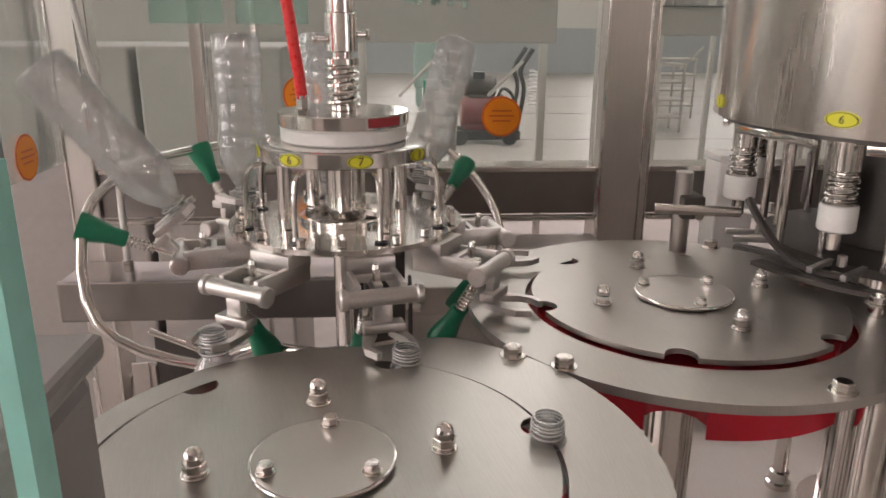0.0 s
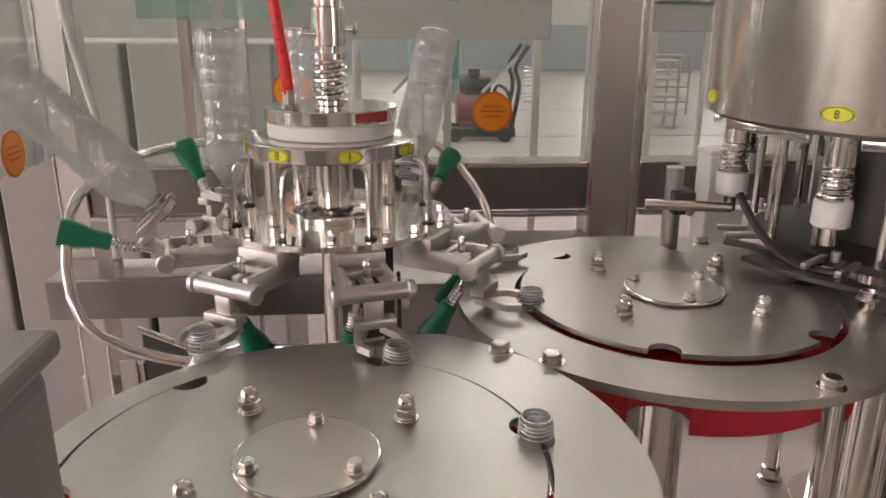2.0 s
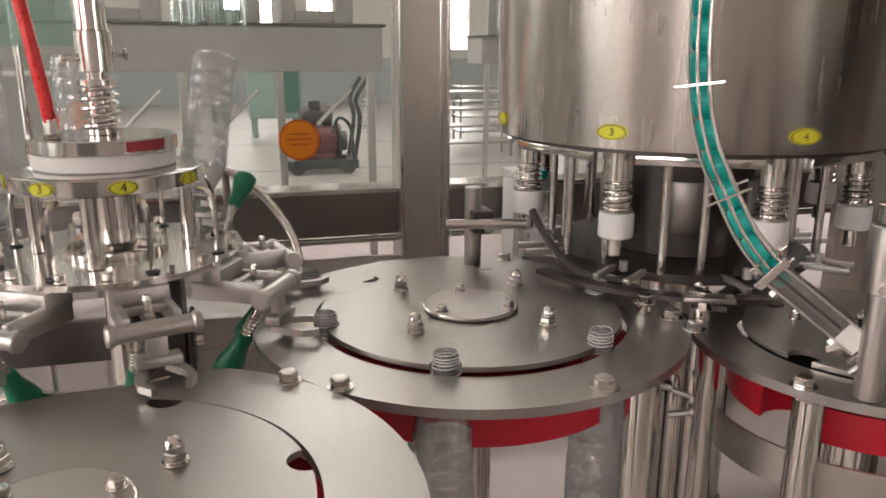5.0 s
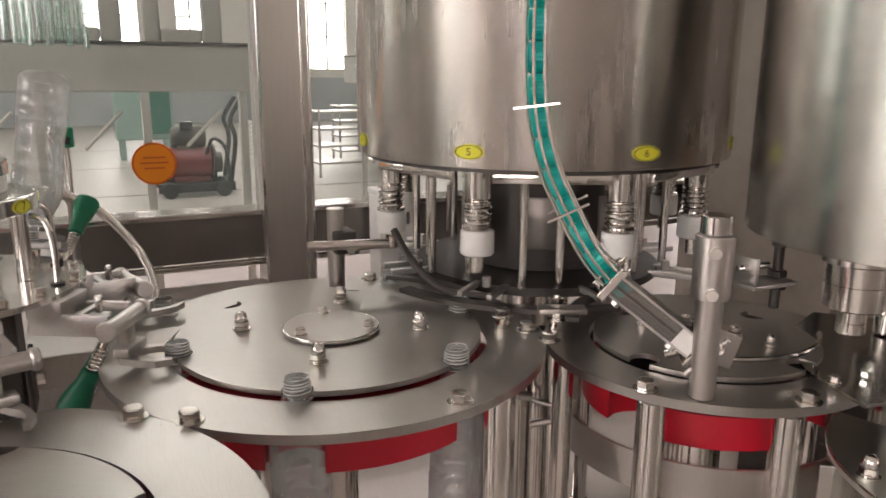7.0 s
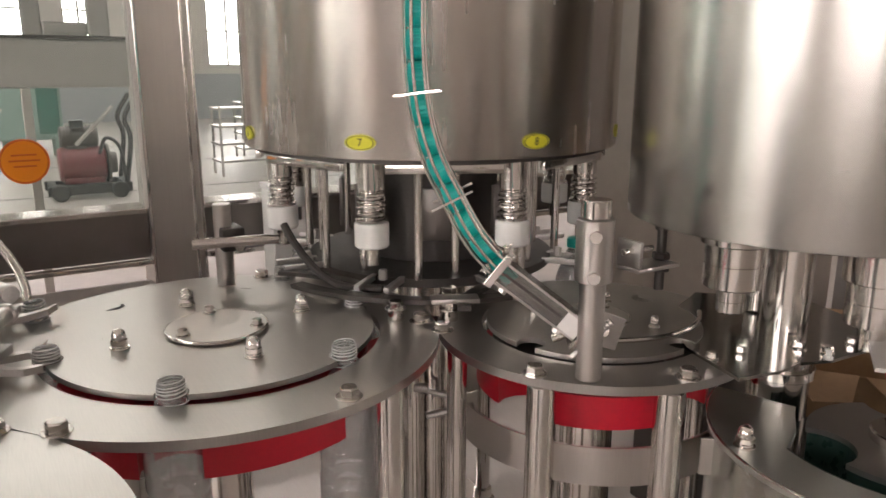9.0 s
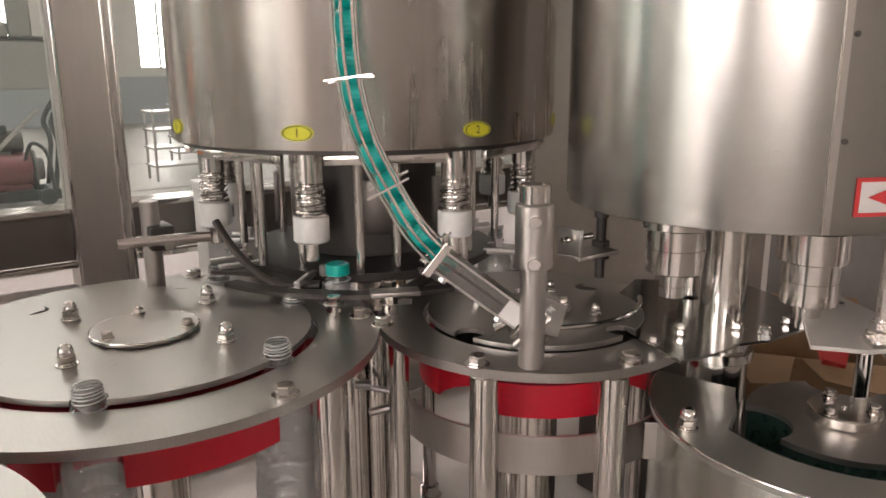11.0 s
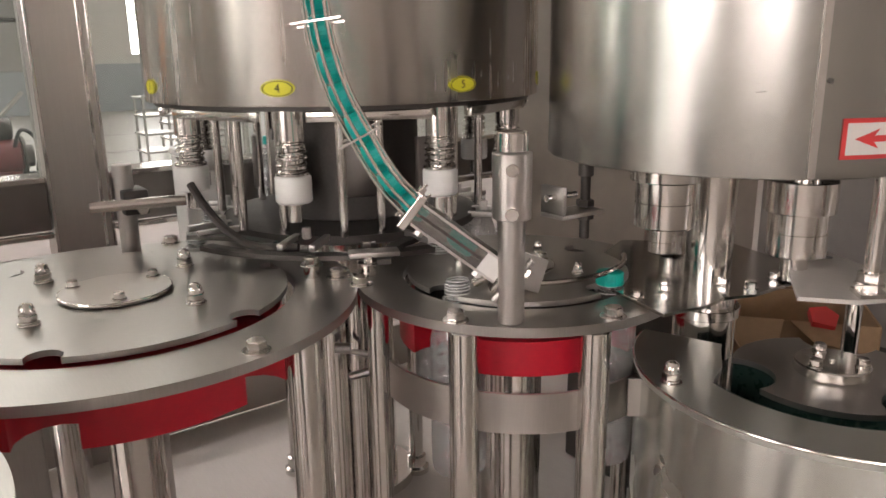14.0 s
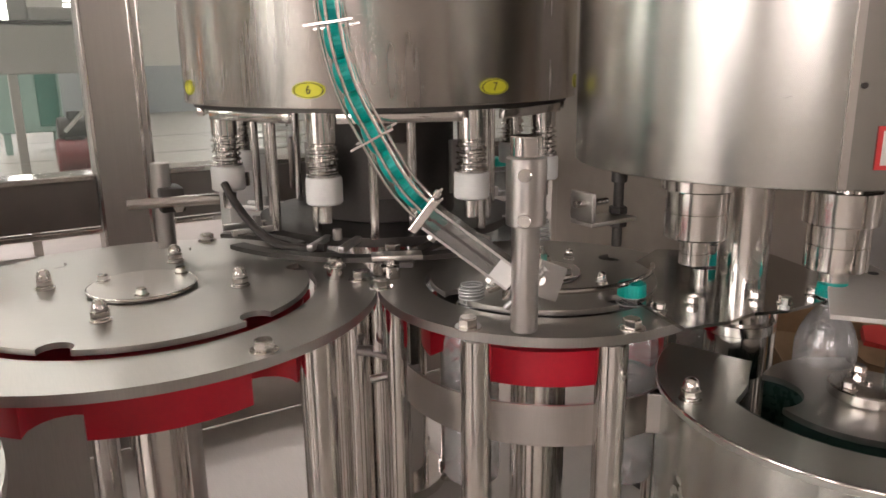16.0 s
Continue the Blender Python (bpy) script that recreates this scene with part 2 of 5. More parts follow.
def star_outline(R, pitch, pocket, n, a0=0.0, step=3):
    """A disc with n round pockets at the pitch radius."""
    half = math.degrees(math.acos((R * R + pitch * pitch - pocket * pocket) / (2 * R * pitch)))
    pts = []
    for k in range(n):
        c = a0 + 360 * k / n
        start, end = c + half, c + 360 / n - half
        m = max(3, int((end - start) / step))
        pts += [(R * math.cos(radians(start + (end - start) * i / m)), R * math.sin(radians(start + (end - start) * i / m))) for i in range(m)]
        nx = c + 360 / n
        cx, cy = pitch * math.cos(radians(nx)), pitch * math.sin(radians(nx))
        e = (R * math.cos(radians(end)), R * math.sin(radians(end)))
        s0 = math.atan2(e[1] - cy, e[0] - cx)
        f = (R * math.cos(radians(nx + half)), R * math.sin(radians(nx + half)))
        s1 = math.atan2(f[1] - cy, f[0] - cx)
        s1 -= 0
        while s1 > s0:
            s1 -= 2 * math.pi
        # go round the inner side of the pocket
        mid = (s0 + s1) / 2
        if math.hypot(cx + pocket * math.cos(mid), cy + pocket * math.sin(mid)) > pitch:
            s1 += 2 * math.pi
        pts += [(cx + pocket * math.cos(s0 + (s1 - s0) * i / 9), cy + pocket * math.sin(s0 + (s1 - s0) * i / 9)) for i in range(9)]
    return pts


def hex_bolt(bm, r=0.0065, h=0.006, washer=0.0095):
    cyl(bm, washer, 0, 0.0015, 20, 0.0003)
    cyl(bm, r, 0.0015, 0.0015 + h, 6, 0.0008)
    cyl(bm, r * 0.82, 0.0015 + h, 0.002 + h, 16, 0.0004)
    return bm


def acorn_nut(bm, r=0.0075, washer=0.0088):
    cyl(bm, washer, 0, 0.0018, 20, 0.0004)
    cyl(bm, r * 0.95, 0.0018, 0.0035, 16, 0.0003)
    cyl(bm, r, 0.0035, 0.0095, 6, 0.001)
    lathe(bm, [(r * 0.86, 0.0095), (r * 0.86, 0.0125), (r * 0.7, 0.0165), (r * 0.35, 0.0185), (0, 0.019)], 18)
    return bm


def numeral(text, size, material, parent, m, name="numeral"):
    cu = bpy.data.curves.new("text", "FONT")
    cu.body, cu.size, cu.align_x, cu.align_y = text, size, "CENTER", "CENTER"
    tmp = bpy.data.objects.new("text", cu)
    scene.collection.objects.link(tmp)
    me = bpy.data.meshes.new_from_object(tmp.evaluated_get(bpy.context.evaluated_depsgraph_get()))
    bpy.data.objects.remove(tmp)
    me.materials.clear()
    me.materials.append(material)
    ob = new(name, me)
    ob.parent, ob.matrix_basis = parent, m
    return ob


def cyl_patch(bm, R, a0, a1, z0, z1, n=10, thick=0.0006):
    """A thin sheet that follows a cylinder."""
    return prism(bm, [(R * math.cos(radians(a0 + (a1 - a0) * i / n)), R * math.sin(radians(a0 + (a1 - a0) * i / n))) for i in range(n + 1)] +
                 [((R + thick) * math.cos(radians(a1 + (a0 - a1) * i / n)), (R + thick) * math.sin(radians(a1 + (a0 - a1) * i / n))) for i in range(n + 1)], z0, z1)


def oval_label(parent, R, ang, z, text, w=0.036, h=0.015):
    """A yellow oval number label on a drum's side."""
    n = 28
    bm = bmesh.new()
    ring = []
    for k in range(n):
        a = 2 * math.pi * k / n
        th = radians(ang) + w / 2 * math.cos(a) / R
        ring.append((th, h / 2 * math.sin(a)))
    for rr in (R + 0.0004, R + 0.001):
        vs = [bm.verts.new((rr * math.cos(t), rr * math.sin(t), z + q)) for t, q in ring]
        bm.faces.new(vs)
    bm.verts.ensure_lookup_table()
    for k in range(n):
        bm.faces.new((bm.verts[k], bm.verts[(k + 1) % n], bm.verts[n + (k + 1) % n], bm.verts[n + k]))
    lab = part("number_label", bm, YELLOW, parent, "yellow oval number label", 0)
    bm = bmesh.new()
    lo, hi = [], []
    for k in range(n):
        a = 2 * math.pi * k / n
        for s, dst in ((0.46, lo), (0.425, hi)):
            th = radians(ang) + w * s * math.cos(a) / R
            dst.append(bm.verts.new(((R + 0.0014) * math.cos(th), (R + 0.0014) * math.sin(th), z + h * s * math.sin(a))))
    for k in range(n):
        bm.faces.new((lo[k], lo[(k + 1) % n], hi[(k + 1) % n], hi[k]))
    part("label_rim", bm, INK, lab, "", 0)
    m = Matrix.Rotation(radians(ang), 4, "Z") @ Matrix.Translation((R + 0.0016, 0, z)) @ Euler((radians(90), 0, radians(90))).to_matrix().to_4x4()
    numeral(text, 0.0135, INK, lab, m)
    return lab


# ---- plan: centres of the carousels, in metres ----
STAR_A, STAR_B, STAR_C, STAR_D = (-0.087, 0.455), (0.319, 0.786), (0.726, 0.587), (0.878, 0.279)
RINSE, FILL, CAPPER = (-0.091, 0.875), (0.707, 0.947), (0.909, 0.432)
HEAD_AXIS = (0.880, 0.432)
W = 59.2                       # degrees a second of a six-pocket star
ZP = 1.242                     # top of the guide plates
DECK = 0.80


# ---- the hall ----
def wall_with_windows(name, length, height, thick, openings, m, label):
    """A wall along x with window openings (x0, x1, z0, z1), built as piers and spandrels."""
    bm = bmesh.new()
    xs = sorted({0.0, length, *[v for o in openings for v in o[:2]]})
    for a, b in zip(xs, xs[1:]):
        mid = (a + b) / 2
        hit = [o for o in openings if o[0] < mid < o[1]]
        if not hit:
            box(bm, a, b, 0, thick, 0, height, 0)
        else:
            o = hit[0]
            box(bm, a, b, 0, thick, 0, o[2], 0)
            box(bm, a, b, 0, thick, o[3], height, 0)
    w = part(name, bm, WALL, None, "", 0)
    w.matrix_basis = m
    tagged(w, label, "wall", kind="structure")
    return w


def window(n, x0, x1, z0, z1, thick, m, cols, rows, transom=None, day=None):
    w = thing("window_%d" % n, m, label="tall steel-framed hall window with bright daylight behind", category="window", kind="structure")
    bm = bmesh.new()
    for i in range(cols + 1):
        x = x0 + (x1 - x0) * i / cols
        box(bm, x - 0.03, x + 0.03, thick * 0.4, thick * 0.6, z0, z1, 0)
    for i in range(rows + 1):
        z = z0 + (z1 - z0) * i / rows
        box(bm, x0, x1, thick * 0.42, thick * 0.58, z - 0.025, z + 0.025, 0)
    part("window_frame", bm, PAINT, w, "", 0)
    if transom:
        bm = bmesh.new()
        box(bm, x0, x1, thick * 0.3, thick * 0.7, *transom, 0)
        part("transom", bm, PAINT, w, "broad cross rail", 0)
    bm = bmesh.new()
    box(bm, x0 - 0.3, x1 + 0.3, thick + 0.25, thick + 0.27, z0 - 0.2, z1 + 0.2, 0)
    part("sky_backdrop", bm, day or DAY, w, "bright overcast daylight", 0)
    return w


bm = bmesh.new()
box(bm, -9, 13, -7.5, 24, -0.2, 0.0, 0)
tagged(part("floor", bm, CONCRETE, None, "", 0), "worn polished concrete factory floor", "floor", kind="structure")
bm = bmesh.new()
for y in (7.1, 10.1, 13.1, 16.1):
    box(bm, -8.7, 12.7, y, y + 0.035, 0.0005, 0.003, 0)
tagged(part("floor_joint", bm, BLACK, None, "", 0), "thin dark joints across the concrete floor", "floor joint", kind="structure")
# unseen glowing strips added over the roof so the guide plates reflect something bright
ROOF_STRIPS = ((5.7, 6.6), (9.0, 11.0), (14.0, 16.0))
bm = bmesh.new()
ys = [-7.5, *[v for q in ROOF_STRIPS for v in q], 24]
for a, b in zip(ys[::2], ys[1::2]):
    box(bm, -9, 13, a, b, 6.5, 6.7, 0)
for a, b in ROOF_STRIPS:
    box(bm, -9, -6, a, b, 6.5, 6.7, 0)
    box(bm, 4, 13, a, b, 6.5, 6.7, 0)
tagged(part("ceiling", bm, ROOF, None, "", 0), "pale sheet-metal hall roof with gaps for the added light strips", "ceiling", kind="structure")
for a, b in ROOF_STRIPS:
    bm = bmesh.new()
    box(bm, -6.2, 4.2, a - 0.2, b + 0.2, 6.75, 6.77, 0)
    tagged(part("skylight", bm, ROOF_FILL, None, "", 0), "unseen glowing roof strip added to brighten the steel plates", "skylight", kind="structure")
north = [(0.3, 0.72, 1.42, 4.4), (1.4, 1.85, 1.42, 4.4), (2.85, 3.2, 1.42, 4.4), (9.0, 10.4, 2.3, 4.6), (11.4, 12.2, 2.3, 4.6), (15.3, 16.5, 1.6, 4.6), (19.0, 20.2, 2.3, 4.6)]
m = pose(-9, 23.6, 0)
wall_with_windows("wall_north", 22, 6.5, 0.3, north, m, "far plastered hall wall with tall windows")
for i, o in enumerate(north):
    window(i + 1, *o, 0.3, m, 2, 3)
# the first opening is an unseen addition that brightens the tank's right side
south = [(4.9, 6.4, 1.0, 3.4), (17.2, 19.4, 1.95, 4.6), (20.2, 21.2, 1.6, 4.4)]
wall_with_windows("wall_south", 22, 6.5, 0.3, south, pose(13, -7.2, 0, 0, 0, 180), "plastered hall wall with two windows and one added fill opening")
for i, o in enumerate(south):
    window(i + 8, *o, 0.3, pose(13, -7.2, 0, 0, 0, 180), 2, 4)
west = [(0.4, 1.7, 1.95, 4.6), (4.6, 9.7, 0.6, 6.2), (12.0, 12.4, 1.6, 4.4), (16.0, 17.4, 1.6, 4.4), (22.0, 23.4, 1.6, 4.4)]
m = pose(-8.7, -7.5, 0, 0, 0, 90)
wall_with_windows("wall_west", 31.5, 6.5, 0.3, west, m, "plastered side wall of the hall with a wide glazed gate")
for i, o in enumerate(west):
    window(i + 11, *o, 0.3, m, (2, 5, 2, 2, 2)[i], 3, (1.1, 1.85) if i == 1 else None, DAY_WEST if i < 2 else DAY)
east = [(4.0, 5.4, 1.8, 4.4), (10.0, 11.4, 1.8, 4.4)]
m = pose(12.7, 24, 0, 0, 0, -90)
wall_with_windows("wall_east", 31.5, 6.5, 0.3, east, m, "plastered side wall of the hall with windows")
for i, o in enumerate(east):
    window(i + 16, *o, 0.3, m, 2, 3)
bm = bmesh.new()
box(bm, -8.7, 12.7, 23.57, 23.597, 0.0, 1.35, 0.004)
tagged(part("wall_dado", bm, WALL_LOW, None, "", 0), "grey painted lower band of the hall wall", "wall", kind="structure")


# ---- the machine's bed and frame ----
bm = bmesh.new()
box(bm, -0.62, 1.75, 0.02, 1.30, DECK - 0.06, DECK, 0.004)
tagged(part("machine_deck", bm, BED, None, "", 0), "wide stainless steel machine deck", "machine deck", kind="structure")
bm = bmesh.new()
box(bm, -0.60, 1.73, 0.04, 1.28, 0.12, DECK - 0.062, 0.01)
for x in (-0.5, 0.5, 1.6):
    for y in (0.15, 1.15):
        cyl(bm, 0.03, 0.0, 0.119, 16, 0.002, x, y)
tagged(part("machine_base", bm, PAINT, None, "", 0), "grey steel machine base on levelling feet", "machine base", kind="structure")

frame_ob = thing("machine_frame", label="square stainless frame with posts and rails round the machine", category="machine frame", kind="structure")
bm = bmesh.new()
box(bm, 0.338, 0.429, 1.264, 1.345, DECK, 2.3, 0.005)
mainpost = part("post", bm, POST, frame_ob, "", 0)
for x0, x1 in ((0.3375, 0.3425), (0.411, 0.4165), (0.4245, 0.4295)):
    bm = bmesh.new()
    box(bm, x0, x1, 1.2615, 1.2638, DECK, 2.3, 0.0008)
    part("lip", bm, POLISH, mainpost, "thin folded edge", 0)
for x, w in ((-0.597, 0.050), (1.62, 0.08)):
    bm = bmesh.new()
    box(bm, x, x + w, 1.264, 1.345, DECK, 2.3, 0.004)
    sidepost = part("post", bm, POST, frame_ob, "", 0)
    for e in (x + 0.0005, x + w - 0.0045):
        bm = bmesh.new()
        box(bm, e, e + 0.004, 1.2615, 1.2638, DECK, 2.3, 0.0008)
        part("lip", bm, POLISH, sidepost, "thin folded edge", 0)
for x0, x1 in ((-0.546, 0.336), (0.431, 1.618)):
    bm = bmesh.new()
    box(bm, x0, x1, 1.272, 1.335, 1.228, 1.306, 0.002)
    part("sill_panel", bm, SILL, frame_ob, "brushed steel sill panel", 0)
    bm = bmesh.new()
    box(bm, x0, x1, 1.266, 1.332, 1.3065, 1.316, 0.002)
    part("rail", bm, POLISH, frame_ob, "", 0)
    bm = bmesh.new()
    box(bm, x0, x1, 1.255, 1.27, 1.218, 1.2275, 0.002)
    part("rail", bm, POLISH, frame_ob, "", 0)
bm = bmesh.new()
box(bm, -0.538, 1.618, 1.272, 1.335, 2.22, 2.3, 0.003)
part("rail", bm, STEEL, frame_ob, "", 0)
bm = bmesh.new()
box(bm, -0.62, 1.70, 1.301, 1.33, DECK, 0.90, 0.003)
part("skirt", bm, STEEL, frame_ob, "", 0)
bm = bmesh.new()
box(bm, -0.62, 1.70, 1.09, 1.19, 2.241, 2.30, 0.003)
part("curtain_rail", bm, STEEL, frame_ob, "", 0)
for x in (-0.618, 1.64):
    bm = bmesh.new()
    box(bm, x, x + 0.06, 0.43, 1.261, 2.241, 2.30, 0.003)
    part("side_rail", bm, STEEL, frame_ob, "", 0)
bm = bmesh.new()
box(bm, -0.372, -0.352, 1.275, 1.30, 1.3165, 2.219, 0.002)
part("mullion", bm, POLISH, frame_ob, "", 0)
bm = bmesh.new()
cyl(bm, 0.006, 1.3165, 2.219, 14, 0, -0.265, 1.288)
part("rod", bm, POLISH, frame_ob, "")
bm = bmesh.new()
box(bm, -0.04, 0.33, 0.975, 1.253, 1.150, 1.195, 0.003)
box(bm, -0.06, 0.26, 1.12, 1.22, DECK, 1.149, 0.003)
tagged(part("rear_cover", bm, PLATE, None, "", 0), "flat steel cover box behind the transfer star", "cover", kind="structure")

hose = thing("air_hose", label="pale bent plastic air hose that hangs beside the frame post", category="hose")
bm = bmesh.new()
tube(bm, spline([(-0.545, 1.2, 2.24), (-0.527, 1.2, 1.75), (-0.522, 1.2, 1.593), (-0.509, 1.2, 1.50), (-0.493, 1.2, 1.421), (-0.486, 1.2, 1.366), (-0.487, 1.2, 1.281), (-0.487, 1.2, 1.203), (-0.487, 1.2, 1.153)], 6), 0.0058, 12)
part("tube", bm, mat("pale_hose", (0.62, 0.62, 0.58), 0.35, 0, 0.06, 30), hose)
bm = bmesh.new()
cyl(bm, 0.009, 1.1525, 1.172, 6, 0.001, -0.487, 1.2)
part("fitting", bm, POLISH, hose)
skirt = thing("splash_plate", label="dark upright splash plate with a pale edge rod under the rinser", category="splash plate")
bm = bmesh.new()
prism(bm, [(-0.375, DECK), (-0.10, DECK), (-0.10, 1.022), (-0.26, 1.090), (-0.375, 1.141)], -0.005, 0.005)
bmesh.ops.transform(bm, matrix=Matrix.Translation((0, 0.962, 0)) @ Matrix.Rotation(radians(90), 4, "X"), verts=bm.verts)
part("plate", bm, DARK, skirt, "", 0)
bm = bmesh.new()
rod(bm, (-0.378, 0.95, 1.146), (-0.255, 0.95, 1.090), 0.0048, 10)
part("edge_rod", bm, POLISH, skirt)
bm = bmesh.new()
box(bm, -0.408, -0.384, 0.948, 0.952, DECK, 1.098, 0.001)
box(bm, -0.408, -0.376, 0.9523, 0.966, DECK, 1.090, 0.001)
part("bracket", bm, STEEL, skirt, "pale steel angle bracket", 0)
bm = bmesh.new()
box(bm, -0.583, -0.06, 1.135, 1.150, 1.085, 1.155, 0.003)
box(bm, -0.583, -0.06, 1.150, 1.254, 1.140, 1.152, 0.002)
tagged(part("rinse_tray", bm, SILL, None, "", 0), "dark steel edge of the rinse water tray", "tray", kind="structure")
for x0, x1 in ((-0.35, 0.337), (-0.546, -0.374), (0.431, 1.618)):
    bm = bmesh.new()
    box(bm, x0, x1, 1.30, 1.306, 1.3165, 2.219, 0)
    g = part("glass_panel", bm, GLASS, None, "", 0)
    g.visible_shadow = False
    tagged(g, "clear glass guard panel in the machine frame", "glass panel", kind="structure")
bm = bmesh.new()
box(bm, -0.602, -0.596, 0.42, 1.26, 1.33, 2.2, 0)
g = part("glass_panel", bm, GLASS, None, "", 0)
g.visible_shadow = False
tagged(g, "clear glass guard panel on the machine's side", "glass panel", kind="structure")
bm = bmesh.new()
for y in (0.40, 0.83):
    box(bm, -0.615, -0.585, y, y + 0.028, DECK, 2.25, 0.003)
tagged(part("side_posts", bm, STEEL, None, "", 0), "slim steel posts that hold the side glass", "posts", kind="structure")

door = thing("glass_door", label="frameless glass guard flap with a green polished edge", category="glass door", kind="structure")
bm = bmesh.new()
box(bm, -0.1175, -0.0985, 0.074, 0.080, DECK, 1.545, 0)
g = part("pane", bm, GLASS, door, "", 0)
g.visible_shadow = False
bm = bmesh.new()
box(bm, -0.0982, -0.0945, 0.073, 0.081, DECK, 1.545, 0)
part("pane_edge", bm, GLASS_EDGE, door, "green polished glass edge", 0)

for m, r in ((Matrix.Translation((0.163, 1.2985, 1.402)), 0.036), (Matrix.Translation((-0.594, 1.13, 1.362)) @ Matrix.Rotation(radians(90), 4, "Z"), 0.036),
             (Matrix.Translation((-0.19, 1.2985, 1.44)), 0.034)):
    st = thing("warning_sticker", m, label="round orange warning sticker on the guard glass", category="sticker", group="orange stickers on the guard glass")
    rx = Matrix.Rotation(radians(90), 4, "X")
    bm = bmesh.new()
    cyl(bm, r, 0, 0.0008, 40, 0, m=rx)
    part("rim", bm, ORANGE_DARK, st, "dark orange rim", 0)
    bm = bmesh.new()
    cyl(bm, r * 0.9, 0.001, 0.0016, 40, 0, m=rx)
    part("face", bm, ORANGE, st, "", 0)
    bm = bmesh.new()
    for k, w in ((0.3, 0.5), (0.05, 0.62), (-0.2, 0.45)):
        box(bm, -r * w, r * w, -0.0024, -0.0018, r * (k - 0.05), r * (k + 0.03), 0)
    part("print_bars", bm, ORANGE_DARK, st, "unreadable darker orange print", 0)

# control box at the machine's corner
bm = bmesh.new()
box(bm, -0.50, -0.122, 0.03, 0.167, DECK, 1.475 - 0.008, 0.006)
ccab = thing("corner_cabinet", label="grey enamelled sheet-metal cabinet at the machine's corner", category="cabinet")
part("body", bm, PAINT_DULL, ccab, "", 0)
bm = bmesh.new()
box(bm, -0.503, -0.119, 0.027, 0.1705, 1.4675, 1.476, 0.003)
part("lid", bm, PAINT_DULL, ccab, "", 0)
bm = bmesh.new()
box(bm, -0.48, -0.14, 0.1672, 0.1705, DECK + 0.04, 1.44, 0.002)
part("door", bm, PAINT_DULL, ccab, "", 0)


# ---- bolts and nuts that repeat ----
def bolt_mesh(fn, name, material=POLISH):
    ob = part(name, fn(bmesh.new()), material)
    me = ob.data
    bpy.data.objects.remove(ob)
    return me


HEX = bolt_mesh(lambda b: hex_bolt(b, 0.0095, 0.009, 0.0135), "hex_bolt")
HEX_SMALL = bolt_mesh(lambda b: hex_bolt(b, 0.0062, 0.0065, 0.0078), "hex_bolt")
ACORN = bolt_mesh(lambda b: bmesh.ops.scale(acorn_nut(b), vec=(1.22, 1.22, 1.22), verts=b.verts) or b, "acorn_nut")

ACORN_SMALL = bolt_mesh(lambda b: bmesh.ops.scale(acorn_nut(b), vec=(0.78, 0.78, 0.78), verts=b.verts) or b, "acorn_nut")


def put(name, me, parent, x, y, z, turn=0.0):
    o = new(name, me)
    o.parent = parent
    o.matrix_basis = pose(x, y, z, 0, 0, turn)
    return o


# ---- the fixed guide plates round the stars ----
def guide_plate(c, R, hole, label, bolts, posts, open_side=None):
    g = thing("guide_plate", pose(*c, 0), label=label, category="guide plate", group="guide plates round the stars")
    n = 120
    bm = bmesh.new()
    outer = ring_points(R, n)
    if open_side:
        # the rim steps in on the side where bottles come and go
        a0, a1, r1 = open_side
        for i, (x, y) in enumerate(outer):
            a = math.degrees(math.atan2(y, x)) % 360
            u = max(0.0, min(1.0, (a - a0) / 22, (a1 - a) / 22))
            k = 1 + (r1 / R - 1) * u * u * (3 - 2 * u)
            outer[i] = (x * k, y * k)
    prism(bm, outer, ZP - 0.010, ZP, ring_points(hole, n))
    bmesh.ops.bevel(bm, geom=[e for e in bm.edges if e.is_manifold and e.calc_face_angle() > 1.2], offset=0.0008, segments=1, affect="EDGES")
    part("plate", bm, PLATE, g)
    for r, a in bolts:
        put("bolt", HEX, g, r * math.cos(radians(a)), r * math.sin(radians(a)), ZP, a * 3.7)
    for r, a, pr in posts:
        bm = bmesh.new()
        x, y = r * math.cos(radians(a)), r * math.sin(radians(a))
        cyl(bm, pr, DECK, ZP - 0.0105, 28, 0.001, x, y)
        post = part("post", bm, POLISH, g, "polished steel pillar")
        bm = bmesh.new()
        cyl(bm, pr * 1.5, DECK + 0.0005, DECK + 0.012, 28, 0.002, x, y)
        part("flange", bm, POLISH, post)
    return g


guide_plate(STAR_A, 0.2615, 0.1855, "wide brushed steel guide plate round the infeed star", [(0.255, 46.9), (0.25, -75)], [(0.235, 48, 0.02), (0.205, 170, 0.014), (0.235, -60, 0.02)], (62, 262, 0.215))
guide_plate(STAR_B, 0.2615, 0.1915, "wide brushed steel guide plate round the transfer star",
            [(0.253, 223), (0.246, -75.7), (0.25, 60), (0.246, 340)], [(0.236, -58, 0.0185), (0.222, -6, 0.013), (0.235, 100, 0.0185), (0.235, 222, 0.0185)])
guide_plate(STAR_C, 0.191, 0.136, "smaller brushed steel guide plate round the outfeed star",
            [(0.183, 209), (0.180, 260), (0.187, 157)], [(0.178, 211, 0.0155), (0.178, 254, 0.0155), (0.175, 165, 0.012), (0.172, 60, 0.0155)])


